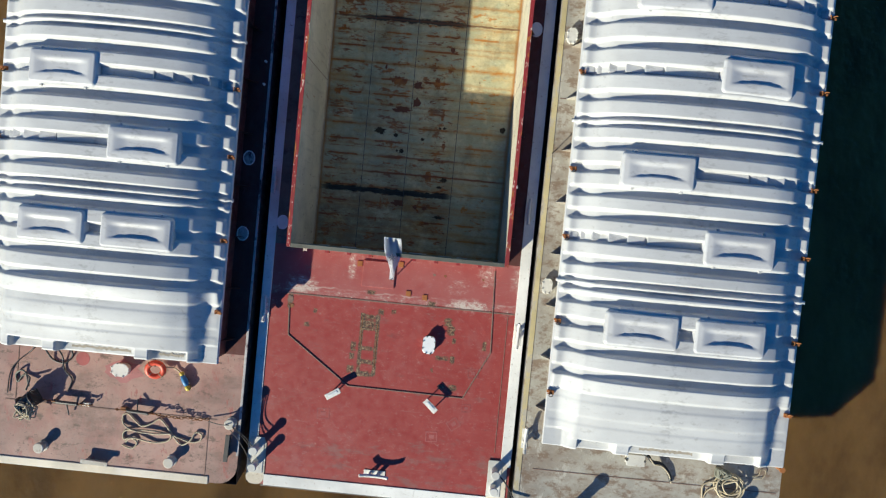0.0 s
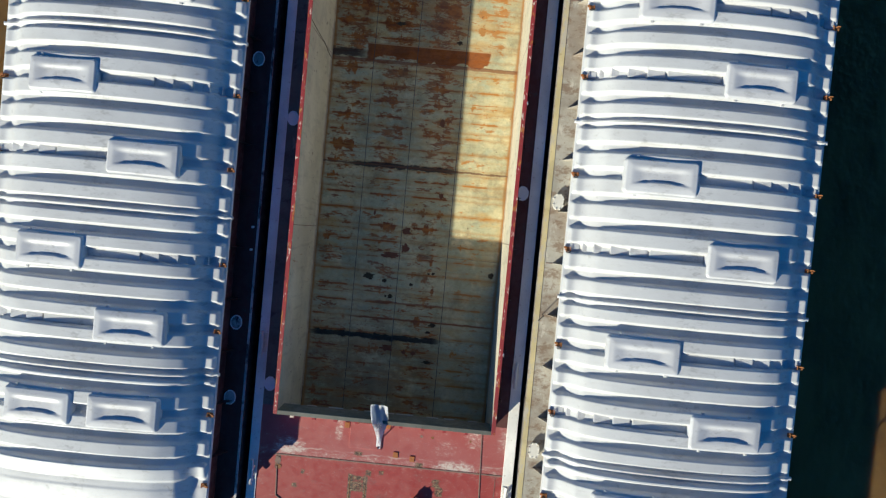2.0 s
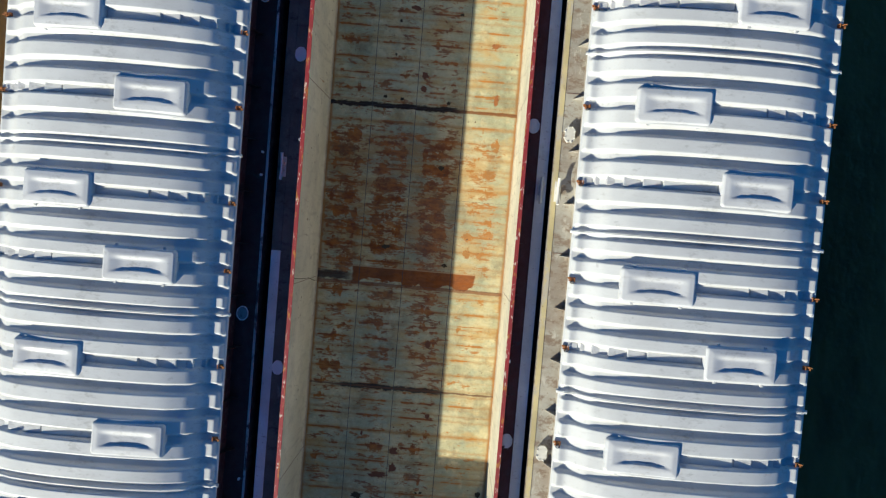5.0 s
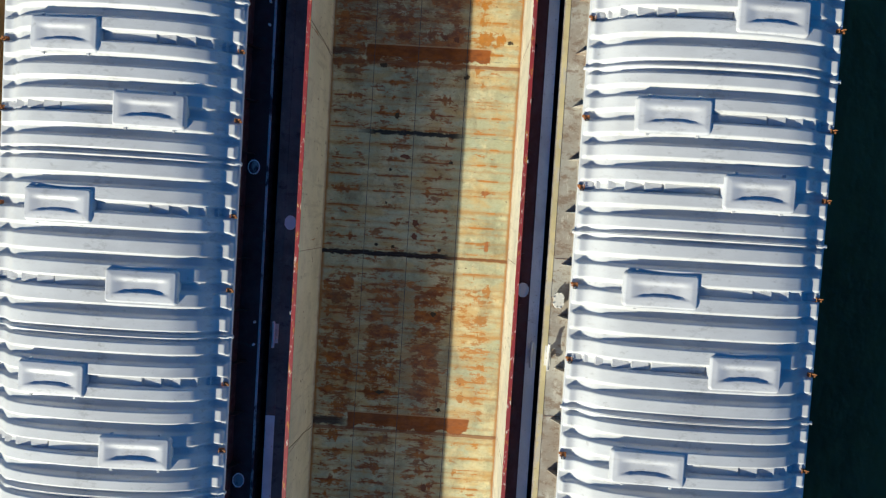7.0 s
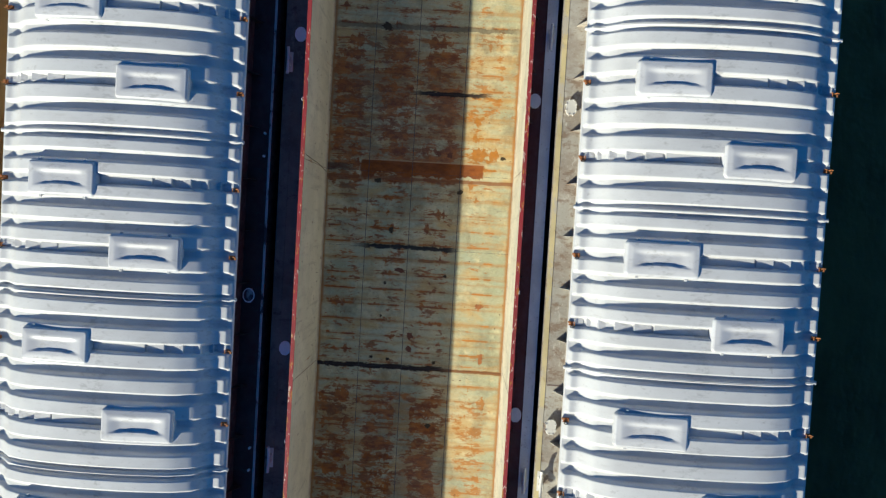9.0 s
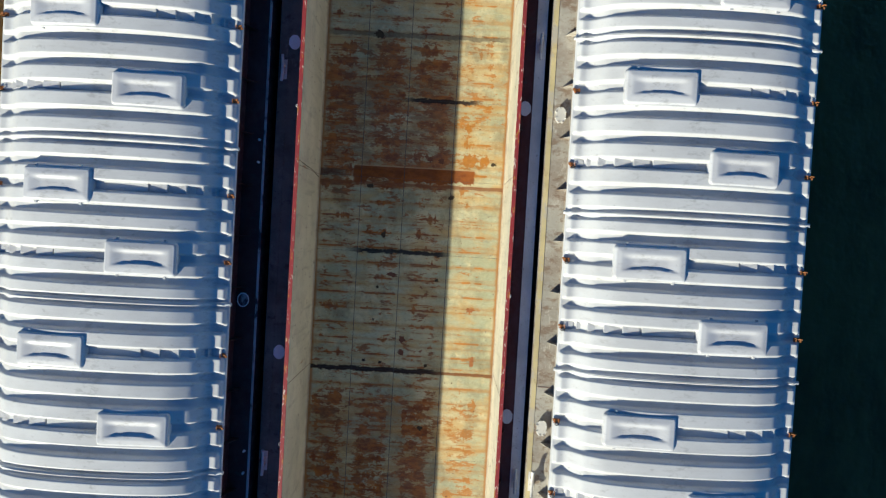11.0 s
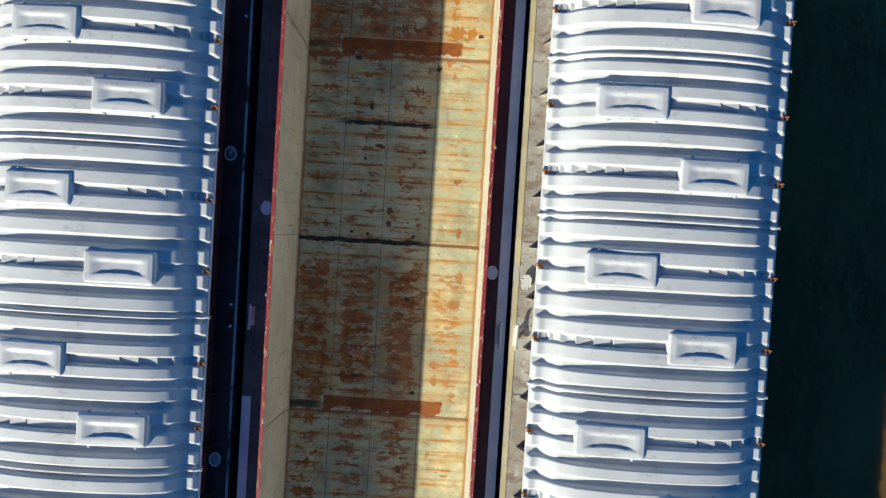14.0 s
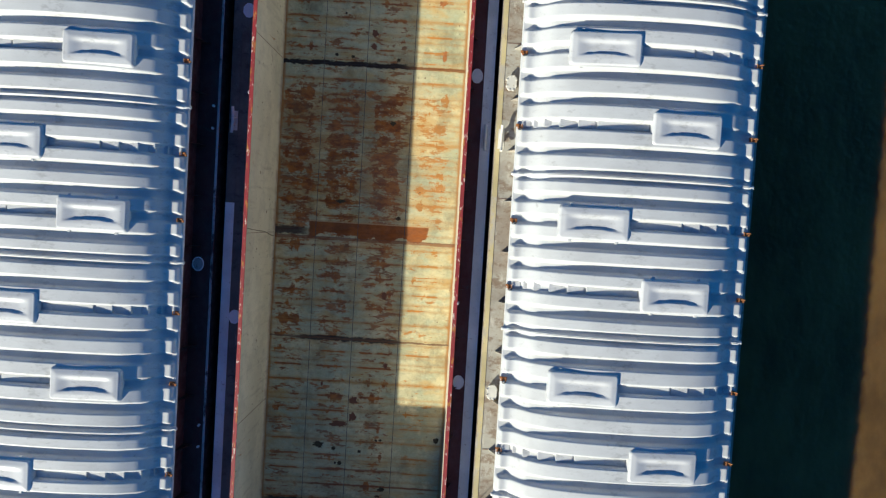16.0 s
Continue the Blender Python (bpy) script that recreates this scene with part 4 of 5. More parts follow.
R_Z, L_Z = 3.25, 3.42
right_barge = covered_barge(5.60, 16.25, 10.83, R_Z, EDGE_Z, (("end", -7.70), ("short", -1.46), ("long", 4.48), ("short", 10.99), ("long", 16.94), ("short", 23.45), ("long", 29.39), ("short", 35.90)), GREY, GREY,
                            "weathered grey covered hopper barge beside the open one", Y_S - 1.1)
left_barge = covered_barge(-16.35, -5.62, -10.79, L_Z, EDGE_Z - 0.05, (("end", -5.94), ("short", 0.30), ("long", 6.24), ("short", 12.75), ("long", 18.66), ("short", 25.12), ("long", 31.06), ("short", 37.56)), GUNRED, MAUVE,
                           "maroon covered hopper barge with a faded fore deck", Y_S)

# --- fittings of the covered barges
part("edge_strip", box(5.64, 5.84, Y_S + 0.9, Y_N - 0.6, R_Z, R_Z + 0.02, 0.006), YELLOW, right_barge, "flaking yellow edge strip")
part("edge_strip", box(-5.70, -5.60, Y_S + 1.2, Y_N - 0.6, L_Z, L_Z + 0.03, 0.01), SCUFFED, left_barge, "scraped pale edge bar")
part("head_log", box(-15.6, -6.75, Y_S - 0.06, Y_S + 0.26, L_Z - 0.2, L_Z + 0.035, 0.02), CREAM, left_barge, "pale painted timber bar")


def gusset(parent, x, y, z0, z1, out, mat):
    t = bmesh.new()
    f0 = [t.verts.new((0, -0.012, z0)), t.verts.new((out, -0.012, z0)), t.verts.new((0, -0.012, z1))]
    f1 = [t.verts.new((v.co.x, 0.012, v.co.z)) for v in f0]
    t.faces.new(f0), t.faces.new(f1[::-1])
    for i in range(3):
        t.faces.new((f0[i], f0[(i + 1) % 3], f1[(i + 1) % 3], f1[i]))
    q = part("bracket", t, mat, parent)
    q.matrix_basis = pose(x, y, 0)


for k in range(25):
    gusset(right_barge, 6.53, -6.6 + 2.06 * k - 0.15, R_Z, 4.2, -0.38, GREY)
    gusset(left_barge, -6.49, -5.2 + 2.06 * k, L_Z, 4.4, 0.4, MAROON)
for y in (8.06, -1.87, 20.69, 33.31):
    vent_hatch(right_barge, 6.13, y, R_Z, WHITE, WHITE, 0.20, 0.30, 0.20)
for y in (18.44, -8.1, 43.0):
    cleat(right_barge, 5.86, y, R_Z, WHITE, 90, 0.95)
for y in (-0.94, 2.09, 12.61, 25.19, 37.8):
    manhole(left_barge, -6.2, y, L_Z, SCUFFED, 0.26, LID)
for y in (5.5, 18.6, 31.2):
    for d in (-0.45, 0.45):
        q = part("stud", lathe([(0.05, 0), (0.05, 0.12), (0.03, 0.14)], 10), GALV, left_barge)
        q.matrix_basis = pose(-5.85, y + d, L_Z)

# weld seams on the decks
for x0, x1, y0, y1, z, par in (
    (-15.2, -6.6, -6.27, -6.24, L_Z, left_barge), (-15.3, -6.6, -8.58, -8.54, L_Z, left_barge), (-6.93, -6.90, -10.9, -8.6, L_Z, left_barge),
    (-14.9, -14.87, -8.5, -6.3, L_Z, left_barge), (6.3, 16.1, -9.32, -9.29, R_Z, right_barge), (5.9, 6.5, 5.6, 5.63, R_Z, right_barge), (5.9, 6.5, 16.0, 16.03, R_Z, right_barge),
    (5.9, 6.5, 22.3, 22.33, R_Z, right_barge), (4.72, 4.74, -8.9, -3.3, DECK, open_barge), (-4.3, 5.0, -3.22, -3.17, DECK, open_barge),
):
    part("weld_seam", box(x0, x1, y0, y1, z, z + 0.012), SEAM, par)

# --- the open barge's fore deck
part("access_plate", box(-1.31, 0.0, -2.61, -1.56, DECK, DECK + 0.06, 0.01), REDDECK, open_barge)
for k in range(9):
    part("rim_tab", box(-3.6 + 0.86 * k, -3.45 + 0.86 * k, HY0 - T - 0.16, HY0 - T - 0.05, RIM - 0.25, RIM - 0.05, 0.01), RIMRED, open_barge)


def flake(parent, x, y, s, mat, seed):
    """A lump of rust left by a fitting that was cut off."""
    rnd = random.Random(seed)
    n = 9
    pts = [(s * (0.6 + 0.6 * rnd.random()) * math.cos(math.tau * i / n), s * (0.6 + 0.6 * rnd.random()) * math.sin(math.tau * i / n)) for i in range(n)]
    q = part("rust_lump", prism(pts, 0, 0.004 + 0.008 * rnd.random()), mat, parent)
    q.matrix_basis = pose(x, y, DECK)


for x0, x1, ya, yb in ((-1.155, -1.13, -5.1, -3.8), (-0.52, -0.495, -5.9, -4.1)):
    part("cut_rail", box(x0, x1, ya, yb, DECK, DECK + 0.010), RUST, open_barge)
for i, (x, y, s) in enumerate(((1.6, -1.9, 0.07), (2.05, -1.9, 0.06), (4.0, -3.2, 0.06), (-4.15, -3.4, 0.16), (-4.1, -3.7, 0.12), (3.6, -1.9, 0.05))):
    flake(open_barge, x, y, s, RUST if i % 3 else SEAM, 500 + i)
for x, y in ((-1.45, -1.72), (0.22, -1.6), (0.62, -2.75), (1.3, -2.85)):
    part("rust_plate", box(x - 0.1, x + 0.1, y - 0.11, y + 0.11, DECK, DECK + 0.03, 0.006), ORANGE, open_barge)
for x, y, s, a in ((3.55, -5.75, 0.22, 4), (3.4, -7.2, 0.18, 6), (2.95, -7.9, 0.24, 38), (2.1, -8.5, 0.24, 3), (3.95, -5.1, 0.17, 8), (-2.4, -8.0, 0.26, 2)):
    t = bmesh.new()
    for x0, x1, y0, y1 in ((-s, s, 0.72, 0.88), (-s, s, -0.88, -0.72), (-s, -0.86 * s, -0.72, 0.72), (0.86 * s, s, -0.72, 0.72), (-0.4 * s, 0.45 * s, -0.3, 0.35)):
        box(x0, x1, y0 * s, y1 * s, 0, 0.004, 0, t)
    q = part("paint_patch", t, FADED, open_barge)
    q.matrix_basis = pose(x, y, DECK, 0, 0, a)


def light_bracket(x, y, turn):
    """A slanted plate on two legs that once held a lamp."""
    b = empty("lamp_bracket", pose(x, y, DECK, 0, 0, turn))
    b.parent = open_barge
    q = part("plate", box(-0.32, 0.32, -0.12, 0.12, 0.34, 0.38, 0.012), WHITE, b)
    q = part("inset", box(-0.2, 0.2, -0.04, 0.05, 0.385, 0.40, 0.006), GALV, b)
    for d in (-0.22, 0.22):
        part("leg", box(d - 0.025, d + 0.025, -0.025, 0.025, 0, 0.34, 0.005), STEEL, b)


light_bracket(-2.02, -7.05, 33)
light_bracket(1.95, -7.15, -42)

# --- the cloth on its short pole at the hold's edge
flag = empty("cloth_streamer", pose(-0.02, -2.15, DECK), label="pale printed plastic cloth streamer on a short pole", category="flag")
part("pole", tube([(0, 0, 0), (0, 0, 1.25)], 0.025, 8), STEEL, flag)
t = bmesh.new()
grid = []
for j in range(25):
    f = j / 24
    w = 0.10 + 0.24 * ss(0.15, 0.75, f)
    row = []
    for i in range(9):
        g = i / 8 - 0.5
        row.append(t.verts.new((0.04 * math.sin(3.5 * f) - 0.10 * f + 2 * g * w, 1.62 * f, 1.12 + 0.10 * math.sin(5 * f + 3 * g) + 0.05 * math.cos(14 * g) * f - 0.12 * f)))
    grid.append(row)
for a, b in zip(grid, grid[1:]):
    for i in range(8):
        t.faces.new((a[i], a[i + 1], b[i + 1], b[i]))
bmesh.ops.solidify(t, geom=t.faces[:], thickness=0.008)
part("cloth", t, CLOTH, flag, smooth=True)
t = bmesh.new()
for i in range(7):
    a = math.tau * i / 7
    box(-0.012, 0.012, 0.03, 0.13, 0, 0.004, 0, t, pose(-0.05, 0.86, 1.155, 0, 0, math.degrees(a)))
part("print", t, INK, flag, "dark printed star shape")


# --- ropes, ratchets and gear on the faded fore deck
def rope_thing(name, knots, r, mat, label, z, closed=False, per=8, category="rope"):
    ob = part(name, tube(curve_points([(x, y, z + h) for x, y, h in knots], per, closed), r, 7, closed=closed), mat, smooth=True)
    return tagged(ob, label, category)


rope_thing("mooring_rope", [(-10.35, -9.95, 0.05), (-9.95, -10.05, 0.06), (-9.75, -9.8, 0.05), (-10.0, -9.62, 0.08), (-10.3, -9.7, 0.05), (-10.25, -9.35, 0.05), (-9.4, -9.25, 0.1), (-8.6, -9.3, 0.05), (-7.6, -9.55, 0.05), (-7.2, -9.45, 0.05), (-7.15, -9.2, 0.06), (-7.4, -9.15, 0.05), (-7.55, -9.45, 0.1), (-7.9, -9.7, 0.05), (-8.2, -9.5, 0.05), (-8.6, -9.0, 0.05), (-8.9, -8.75, 0.05), (-9.2, -8.95, 0.05), (-9.6, -9.1, 0.05), (-9.95, -8.85, 0.05), (-10.2, -8.65, 0.05), (-10.4, -8.75, 0.05), (-10.35, -9.1, 0.05), (-9.9, -9.3, 0.12), (-9.0, -9.35, 0.12), (-8.4, -9.3, 0.1), (-8.5, -9.6, 0.05), (-9.1, -9.72, 0.06), (-9.9, -9.6, 0.12), (-10.2, -9.8, 0.1)],
           0.035, ROPE, "loose tan mooring rope in loops on the faded deck", L_Z)


def ratchet(x, y, L, turn, label):
    """A lashing ratchet: threaded rods in a barrel, a pawl handle and feet."""
    b = empty("lashing_ratchet", pose(x, y, L_Z, 0, 0, turn), label=label, category="ratchet", group="lashing ratchets on the deck")
    part("barrel", lathe([(0.05, -0.45), (0.07, -0.43), (0.07, 0.43), (0.05, 0.45)], 12, None, pose(0, 0, 0.21, 0, 90, 0)), STEEL, b)
    for s in (-1, 1):
        part("rod", tube([(s * 0.42, 0, 0.21), (s * L / 2, 0, 0.19)], 0.03, 8), RUST, b)
        part("hook", tube([(s * L / 2, 0, 0.19), (s * (L / 2 + 0.10), 0.03, 0.24), (s * (L / 2 + 0.18), 0.02, 0.17), (s * (L / 2 + 0.12), 0.0, 0.10)], 0.03, 8), RUST, b)
        part("foot", box(s * L * 0.32 - 0.05, s * L * 0.32 + 0.05, -0.06, 0.06, 0, 0.19, 0.01), STEEL, b)
    part("handle", tube([(0, 0, 0.24), (0.05, -0.25, 0.19), (0.08, -0.5, 0.12)], 0.028, 8), STEEL, b)
    part("pad", box(L / 2 - 0.28, L / 2 + 0.02, -0.08, 0.06, 0.0, 0.10, 0.015), WHITE if turn < 0 else RUST, b)
    return b


ratchet(-12.65, -8.42, 1.7, -1, "rusty steel lashing ratchet on the faded deck")
ratchet(-9.75, -8.5, 1.5, 178, "rusty steel lashing ratchet beside a chain")
chain = empty("lashing_chain", pose(-8.75, -8.58, L_Z), label="rusty lashing chain laid out to a bollard", category="chain")
for k in range(15):
    t = tube([(0.085 * math.cos(a * math.tau / 12), 0.05 * math.sin(a * math.tau / 12), 0) for a in range(12)], 0.016, 6, closed=True)
    q = part("link", t, RUST, chain)
    q.matrix_basis = pose(0.125 * k, 0.02 * math.sin(k), 0.20 - 0.01 * k + 0.03 * math.sin(1.3 * k), 90 * (k % 2), 0, 4 * math.sin(2 * k))
rope_thing("lashing_wire", [(-6.9, -8.62, 0.12), (-6.4, -8.66, 0.25), (-5.98, -8.6, 0.40)], 0.02, STEEL, "short steel lashing wire on a bollard", L_Z, category="wire")
for x, y in ((-13.6, -10.33), (-8.3, -10.4), (-5.98, -8.6)):
    bitt_pair(left_barge, x, y, L_Z, WORN, single=True, r=0.165, h=0.34)
for x, y, turn in ((-11.35, -10.72, -2), (-6.05, -9.6, 88)):
    t = box(-0.55, 0.55, -0.10, 0.08, 0.20, 0.25, 0.012)
    box(-0.40, 0.40, 0.0, 0.03, 0, 0.20, 0.004, t)
    for d in (-0.35, 0.0, 0.35):
        box(d - 0.05, d + 0.05, -0.07, 0.06, 0, 0.20, 0.008, t)
    q = part("chock", t, WORN if turn < 0 else STEEL, left_barge)
    q.matrix_basis = pose(x, y, L_Z, 0, 0, turn)
vent_hatch(left_barge, -10.55, -6.85, L_Z, WHITE, WHITE, 0.36, 0.26, 0.34)
q = part("paint_ring", lathe([(0.28, 0), (0.28, 0.006), (0.05, 0.006)], 24), FADED, left_barge)
q.matrix_basis = pose(-12.25, -6.62, L_Z)

# hand winch heaped with rope
winch = empty("hand_winch", pose(-14.15, -8.45, L_Z, 0, 0, 35), label="dark hand winch heaped with tangled rope", category="winch")
part("frame", box(-0.35, 0.35, -0.3, 0.3, 0, 0.12, 0.02), STEEL, winch)
for d in (-0.3, 0.3):
    part("cheek", prism(rounded(d - 0.03, d + 0.03, -0.28, 0.28, 0.02, 3), 0.1, 0.55, bevel=0.01), STEEL, winch)
part("drum", lathe([(0.32, -0.28), (0.32, -0.24), (0.22, -0.22), (0.22, 0.22), (0.32, 0.24), (0.32, 0.28)], 20, None, pose(0, 0, 0.36, 0, 90, 0)), STEEL, winch)
part("crank", tube([(0.33, 0, 0.36), (0.45, 0, 0.36), (0.45, 0.25, 0.6), (0.6, 0.25, 0.6)], 0.02, 7), STEEL, winch)
rnd = random.Random(5)
kn = [(0.48 * math.cos(k * 1.9) * rnd.random() - 0.15, 0.48 * math.sin(k * 1.9) * rnd.random() - 0.25, 0.30 + 0.45 * rnd.random()) for k in range(70)]
tagged(part("rope_tangle", tube([winch.matrix_world @ Vector(p) for p in curve_points(kn, 6)], 0.03, 6), ROPE, smooth=True), "tangled tan rope heaped over a winch", "rope")
rope_thing("lashing_line", [(-14.2, -8.0, 0.45), (-14.3, -7.6, 0.1), (-14.6, -7.5, 0.05), (-14.8, -7.8, 0.05), (-14.9, -7.5, 0.05), (-14.65, -7.3, 0.12), (-14.5, -7.45, 0.05), (-14.25, -7.9, 0.2)], 0.035, ROPE_GREY, "grey lashing line lying beside the winch", L_Z)
rope_thing("rubber_hose", [(-13.6, -5.9, 0.9), (-13.65, -6.25, 0.35), (-13.45, -6.75, 0.05), (-12.95, -6.85, 0.05), (-12.65, -6.5, 0.05), (-12.7, -6.0, 0.4)], 0.035, HOSE, "black rubber hose hanging under the cover's edge", L_Z, category="hose")
rope_thing("rubber_hose", [(-12.95, -5.95, 0.9), (-13.0, -6.5, 0.2), (-12.95, -7.1, 0.05), (-12.6, -7.5, 0.05), (-12.75, -8.0, 0.05)], 0.03, HOSE, "black rubber hose hanging under the cover's edge", L_Z, category="hose")
rope_thing("rubber_hose", [(-13.75, -6.0, 0.8), (-14.3, -6.45, 0.1), (-14.9, -7.0, 0.05), (-15.15, -7.5, 0.05), (-15.2, -8.3, 0.05)], 0.025, HOSE, "thin black hose running over the deck", L_Z, category="hose")

# life ring and bottles
ring = empty("life_ring", pose(-9.08, -6.66, L_Z + 0.42, 18, 8, 20), label="orange-red life ring propped at the cover's end", category="life ring")
part("float", tube([(0.30 * math.cos(a * math.tau / 36), 0.30 * math.sin(a * math.tau / 36), 0) for a in range(36)], 0.105, 14, closed=True), BUOY, ring, smooth=True)
for k in range(4):
    a = math.tau * k / 4 + 0.4
    part("band", tube([(0.30 * math.cos(a) + 0.112 * math.cos(b) * math.cos(a), 0.30 * math.sin(a) + 0.112 * math.cos(b) * math.sin(a), 0.112 * math.sin(b)) for b in np.linspace(0, math.tau, 12, endpoint=False)], 0.012, 5, closed=True), ROPE, ring)
part("grab_line", tube([(0.43 * math.cos(a * math.tau / 30), 0.43 * math.sin(a * math.tau / 30), -0.05 - 0.04 * math.sin(a * math.tau / 7.5)) for a in range(30)], 0.012, 5, closed=True), ROPE, ring)
part("stand", tube([(0, 0.1, -0.08), (0, 0.3, -0.40)], 0.03, 7), STEEL, ring)
rope_thing("float_line", [(-8.75, -6.55, 0.35), (-8.5, -6.6, 0.1), (-8.25, -6.75, 0.06), (-8.1, -6.85, 0.1)], 0.03, ROPE, "tan line from the life ring to a float", L_Z)
fl = empty("line_float", pose(-7.98, -7.08, L_Z + 0.13, 0, 0, -62), label="blue and yellow plastic line float lying on deck", category="float")
part("body", lathe([(0.03, -0.26), (0.10, -0.22), (0.12, -0.05), (0.12, 0.10), (0.08, 0.2), (0.03, 0.22)], 14, None, pose(0, 0, 0, 0, 90, 0)), BLUE, fl, smooth=True)
part("cap", lathe([(0.06, 0.2), (0.11, 0.24), (0.11, 0.36), (0.05, 0.42)], 14, None, pose(0, 0, 0, 0, 90, 0)), LEMON, fl, "yellow plastic cap", smooth=True)
part("collar", lathe([(0.06, -0.40), (0.10, -0.36), (0.10, -0.27), (0.04, -0.24)], 14, None, pose(0, 0, 0, 0, 90, 0)), LEMON, fl, "yellow plastic collar", smooth=True)

# mooring lines between the barges
for i, (a, b) in enumerate((((-5.85, -8.65, L_Z + 0.38), (-5.05, -9.5, DECK + 0.45)), ((-5.85, -8.72, L_Z + 0.30), (-5.05, -9.72, DECK + 0.40)), ((-5.95, -8.8, L_Z + 0.3), (-5.05, -10.2, DECK + 0.45)))):
    m = [(a[0] + (b[0] - a[0]) * f, a[1] + (b[1] - a[1]) * f, a[2] + (b[2] - a[2]) * f - 0.16 * math.sin(math.pi * f)) for f in np.linspace(0, 1, 9)]
    tagged(part("mooring_line", tube(m, 0.018, 6), STEEL), "steel mooring line between two barges", "mooring line")
m = [(4.85 + 1.0 * f, -9.65 - 1.3 * f ** 1.5, DECK + 0.45 - 0.25 * math.sin(math.pi * f) + 0.1 * f) for f in np.linspace(0, 1, 9)]
tagged(part("mooring_line", tube(m, 0.03, 6), HOSE), "black mooring line between two barges", "mooring line")

# --- gear on the grey fore deck
box_vent = empty("vent_box", pose(10.28, -8.42, R_Z), label="white metal vent box at the cover's end", category="vent")
part("case", box(-0.34, 0.34, -0.20, 0.20, 0, 0.36, 0.04), WHITE, box_vent)
part("lid", box(-0.37, 0.37, -0.23, 0.23, 0.36, 0.40, 0.015), WHITE, box_vent)
for d in (-0.36, 0.36):
    part("latch", box(d - 0.04, d + 0.04, -0.04, 0.04, 0.2, 0.43, 0.01), STEEL, box_vent)
rope_thing("suction_hose", [(10.75, -8.2, 0.40), (11.0, -8.45, 0.25), (11.4, -8.55, 0.10), (11.7, -8.85, 0.07), (11.85, -9.2, 0.07)], 0.07, HOSE, "stiff black suction hose bent over the deck", R_Z, category="hose")
rope_thing("rope_end", [(10.8, -8.25, 0.47), (11.05, -8.52, 0.32), (11.42, -8.63, 0.17), (11.72, -8.93, 0.14), (11.88, -9.3, 0.06)], 0.028, ROPE, "tan rope along the suction hose", R_Z)
kn = []
for k in range(64):
    a = k * 0.62
    r = 0.28 + 0.30 * (0.5 + 0.5 * math.sin(k * 0.37)) + 0.05 * rnd.random()
    kn.append((14.15 + r * math.cos(a), -9.15 + 0.85 * r * math.sin(a), 0.05 + 0.005 * k + 0.03 * rnd.random()))
kn += [(13.4, -9.4, 0.06), (13.2, -9.8, 0.05), (13.15, -9.3, 0.05), (13.4, -9.1, 0.05), (13.9, -9.0, 0.2)]
rope_thing("rope_coil", kn, 0.035, ROPE, "heap of coiled tan rope on the grey deck", R_Z, per=5)
kn = [(13.75 + 0.35 * math.cos(k * 2.1) * rnd.random(), -8.65 + 0.2 * math.sin(k * 2.1), 0.08 + 0.3 * rnd.random()) for k in range(24)]
rope_thing("net_rope", kn, 0.045, ROPE_GREY, "dark old rope bundled under the cover's end", R_Z, per=5)
rope_thing("thin_line", [(14.8, -8.5, 0.1), (15.0, -8.7, 0.05), (15.3, -8.65, 0.05), (15.4, -8.4, 0.05), (15.6, -8.45, 0.05), (15.45, -8.75, 0.05), (15.1, -8.8, 0.05)], 0.015, ROPE, "thin tan line in loose loops", R_Z)
q = part("corner_post", lathe([(0.10, 0), (0.09, 0.03), (0.09, 0.55), (0.12, 0.57), (0.11, 0.62)], 14), ORANGE, right_barge)
q.matrix_basis = pose(15.95, -8.15, R_Z)
for x, y in ((8.2, -10.6), (14.2, -10.5)):
    bitt_pair(right_barge, x, y, R_Z, WHITE, single=True, r=0.20, h=0.68)

# --- marks on the hold's floor: scabs of rust and dark spills
def scab(x, y, a, b, mat, seed, name="rust_scab"):
    rnd = random.Random(seed)
    n = 25
    pts = []
    for i in range(n):
        k = 0.60 + 0.62 * rnd.random()
        pts.append((a * k * math.cos(math.tau * i / n), b * k * math.sin(math.tau * i / n)))
    q = part(name, prism(pts, 0, 0.006), mat, floor_bed)
    q.matrix_basis = pose(x, y, FLOOR_Z + 0.004)


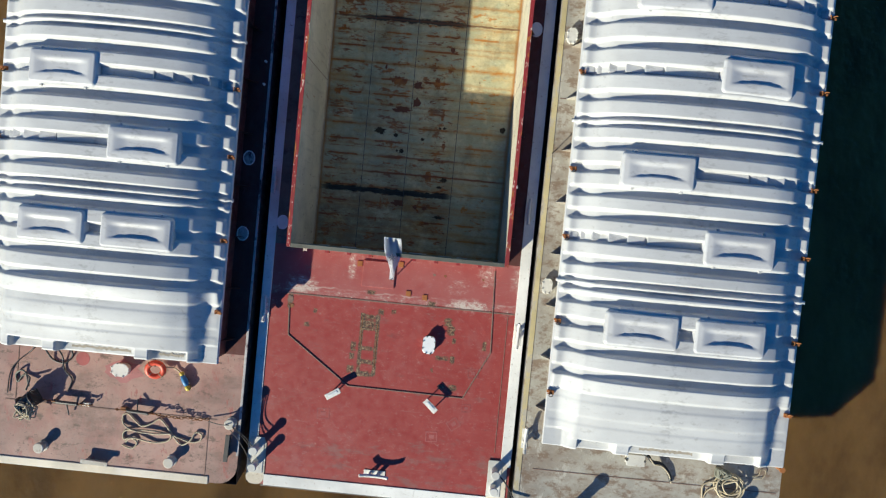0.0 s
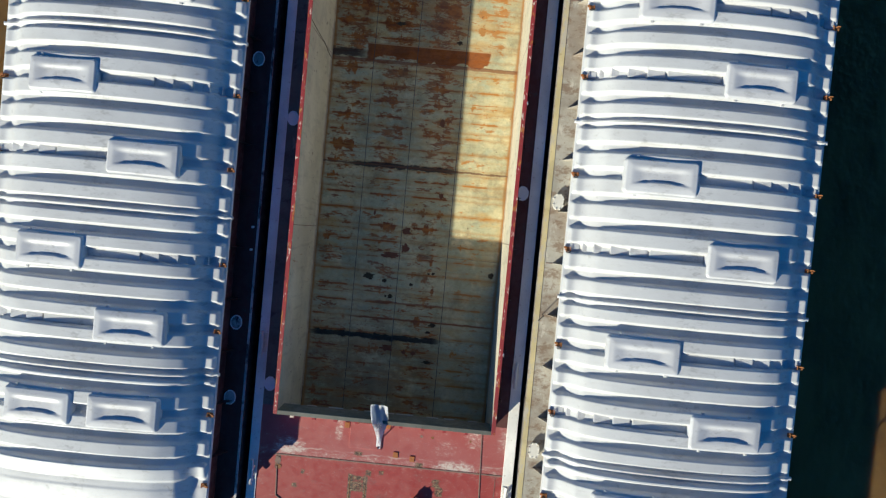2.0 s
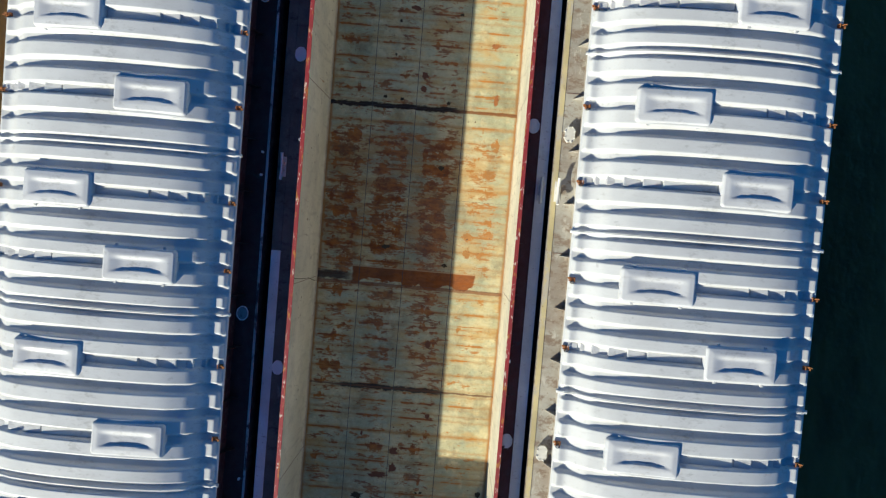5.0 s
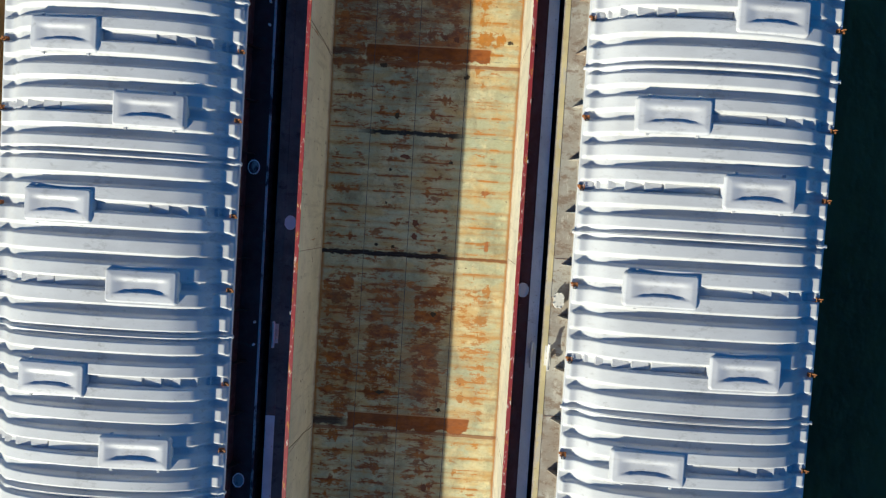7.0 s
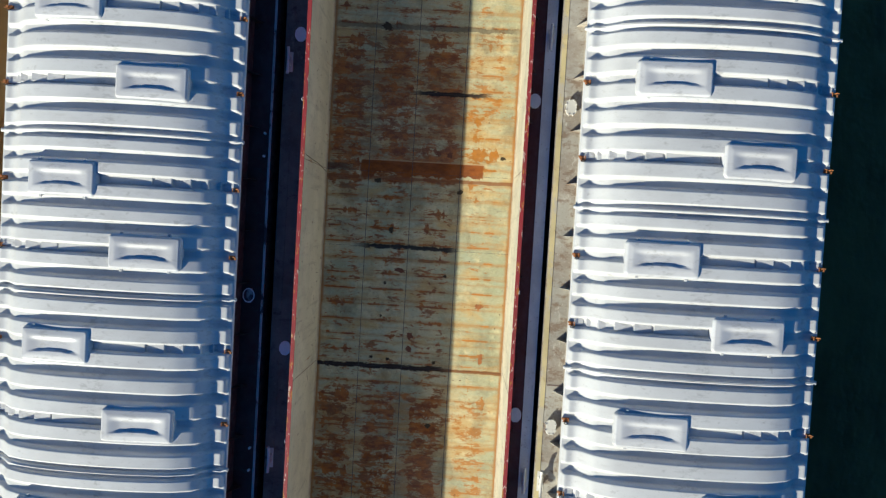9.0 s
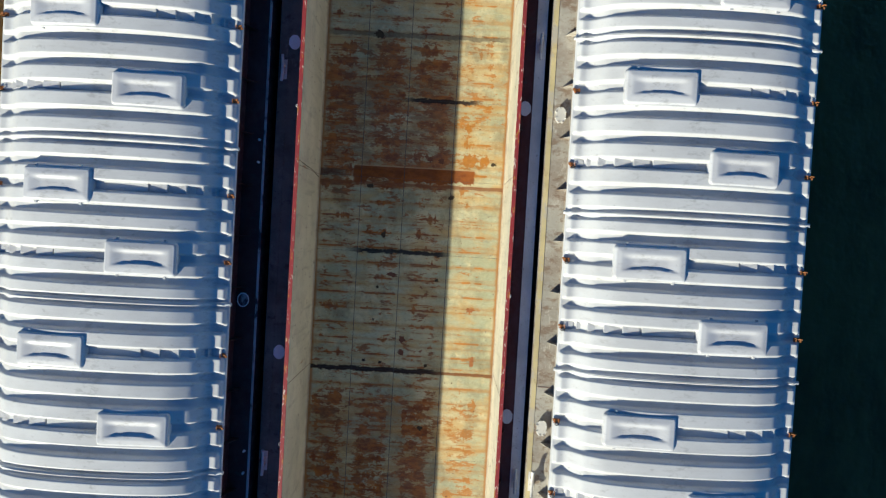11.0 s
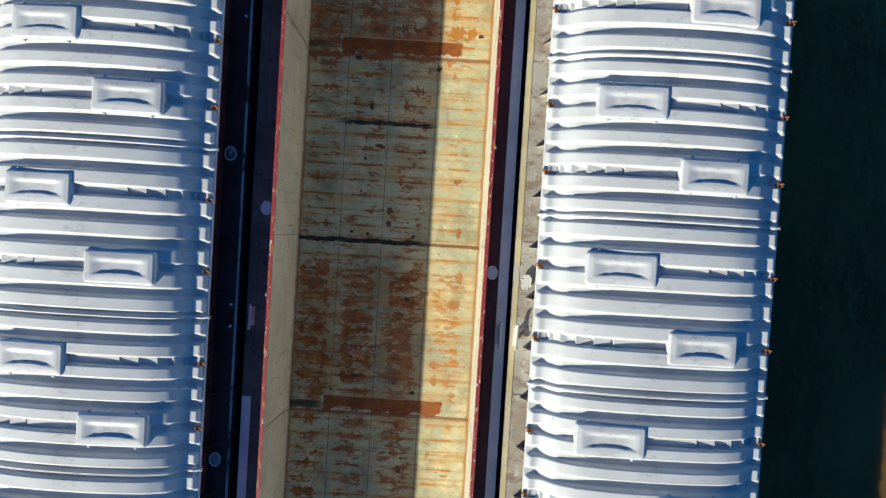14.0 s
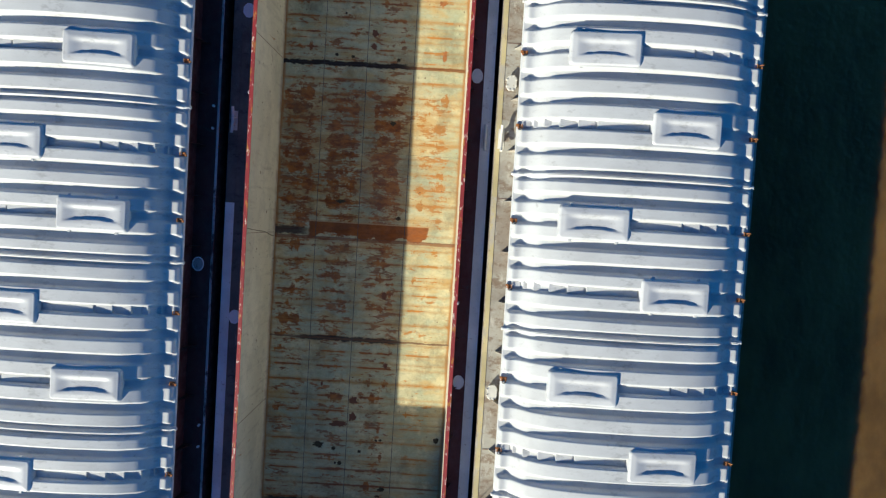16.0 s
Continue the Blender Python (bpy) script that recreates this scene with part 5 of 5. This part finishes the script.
for i, (x, y, a, b, k) in enumerate((
    (-0.03, 6.34, 0.20, 0.21, 0), (-0.02, 5.57, 0.20, 0.21, 0), (-0.62, 5.19, 0.42, 0.13, 0), (-1.54, 4.17, 0.28, 0.17, 1), (-0.83, 4.03, 0.12, 0.09, 1), (-0.5, 3.33, 0.13, 0.10, 1), (-0.72, 3.33, 0.06, 0.07, 1),
    (0.4, 3.94, 0.10, 0.07, 1), (1.35, 4.52, 0.09, 0.06, 1), (1.15, 4.50, 0.07, 0.06, 1), (3.97, 4.67, 0.13, 0.15, 1), (1.52, 2.19, 0.18, 0.12, 1), (1.35, 1.85, 0.14, 0.07, 1), (1.42, 0.48, 0.22, 0.08, 1), (0.34, 0.85, 0.10, 0.10, 2), (0.77, 0.84, 0.12, 0.10, 2),
    (-0.46, 0.98, 0.30, 0.14, 2), (1.4, 8.06, 0.12, 0.15, 0), (-1.53, 7.03, 0.05, 0.12, 0), (1.15, 11.3, 0.12, 0.20, 2), (-1.1, 15.6, 0.22, 0.10, 1), (1.6, 14.95, 0.12, 0.10, 1),
    (0.05, 22.75, 0.16, 0.15, 0), (0.06, 23.35, 0.17, 0.15, 0), (-0.55, 26.3, 0.28, 0.11, 0), (-1.05, 28.1, 0.13, 0.16, 1), (1.5, 26.15, 0.10, 0.08, 1), (3.1, 24.85, 0.18, 0.12, 3), (3.3, 22.5, 0.10, 0.26, 3), (-1.65, 22.3, 0.09, 0.08, 1), (-0.9, 22.25, 0.09, 0.07, 1), (1.2, 22.2, 0.08, 0.09, 1),
    (1.1, 19.3, 0.14, 0.12, 1), (-1.75, 30.3, 0.17, 0.11, 1), (1.95, 29.95, 0.14, 0.12, 1), (1.4, 31.6, 0.16, 0.15, 2), (0.9, 31.65, 0.14, 0.15, 2), (-1.7, 37.2, 0.25, 0.18, 1), (-1.2, 25.7, 0.07, 0.07, 1), (-1.3, 24.2, 0.06, 0.06, 1), (3.79, 31.57, 0.14, 0.09, 1),
)):
    scab(x, y, a, b, (SCAB, SPILLED, SCAB, ORANGE)[k], 700 + i, "rust_scab" if k in (0, 2, 3) else "dark_spill")

# red overspray round the raised hatch, dirt in the end pockets of the covers
for k, (x, y, a, b) in enumerate(((-10.5, -6.95, 0.75, 0.45),)):
    rr = random.Random(40 + k)
    pts = [(a * (0.7 + 0.5 * rr.random()) * math.cos(math.tau * i / 18), b * (0.7 + 0.5 * rr.random()) * math.sin(math.tau * i / 18)) for i in range(18)]
    q = part("overspray", prism(pts, 0, 0.004), OVERSPRAY, left_barge)
    q.matrix_basis = pose(x, y, L_Z)
for cx, y, z in ((10.83, -7.70, EDGE_Z), (-10.79, -5.94, EDGE_Z - 0.05)):
    for k, (a, b) in enumerate(((3.6, 5.6),) if cx > 0 else ((3.5, 5.8), (6.8, 7.8))):
        rr = random.Random(60 + k)
        n = 24
        pts = [(a + (b - a) * i / n, 0.12 + 0.07 * rr.random()) for i in range(n + 1)] + [(b - (b - a) * i / n, 0.22 + 0.08 * rr.random()) for i in range(n + 1)]
        t = prism(pts, 0, 0.004)
        tagged(part("silt_patch", t, GRIT), "dried brown silt in a cover's end pocket", "silt").matrix_basis = pose(cx - CW / 2, y, z + 0.085)

# weld seams and a crack down the hold's side walls
for y in (6.2, 14.0, 22.0, 30.7, 38.4):
    for x in (HX0, HX1 - 0.006):
        part("wall_seam", box(x, x + 0.006, y - 0.012, y + 0.012, FLOOR_Z, RIM - 0.04), SEAM, open_barge)
for y, lean in ((14.2, -0.35), (30.9, -0.3)):
    t = tube([(HX0 + 0.004, y, RIM - 0.1), (HX0 + 0.004, y + lean * 0.3, 2.6), (HX0 + 0.004, y + lean * 0.45, 1.4), (HX0 + 0.004, y + lean, 0.3), (HX0 + 0.004, y + lean * 1.1, FLOOR_Z)], 0.014, 5)
    part("crack", t, SPILLED, open_barge)
# small things on the coaming: lashing eyes and a bent rod
for y, s in ((1.9, 1), (11.7, 1), (19.6, -1), (26.0, 1), (33.0, -1)):
    x = HX1 + T + 0.09 if s > 0 else HX0 - T - 0.09
    q = part("lashing_eye", tube([(0.06 * math.cos(a * math.tau / 12), 0.06 * math.sin(a * math.tau / 12), 0) for a in range(12)], 0.016, 6, closed=True), GALV, open_barge)
    q.matrix_basis = pose(x, y, RIM - 0.06, 70, 0, 90)
rod = part("bent_rod", tube([(5.95, 3.55, R_Z), (5.95, 3.55, R_Z + 0.45), (5.75, 3.35, R_Z + 0.5)], 0.02, 7), STEEL, right_barge)
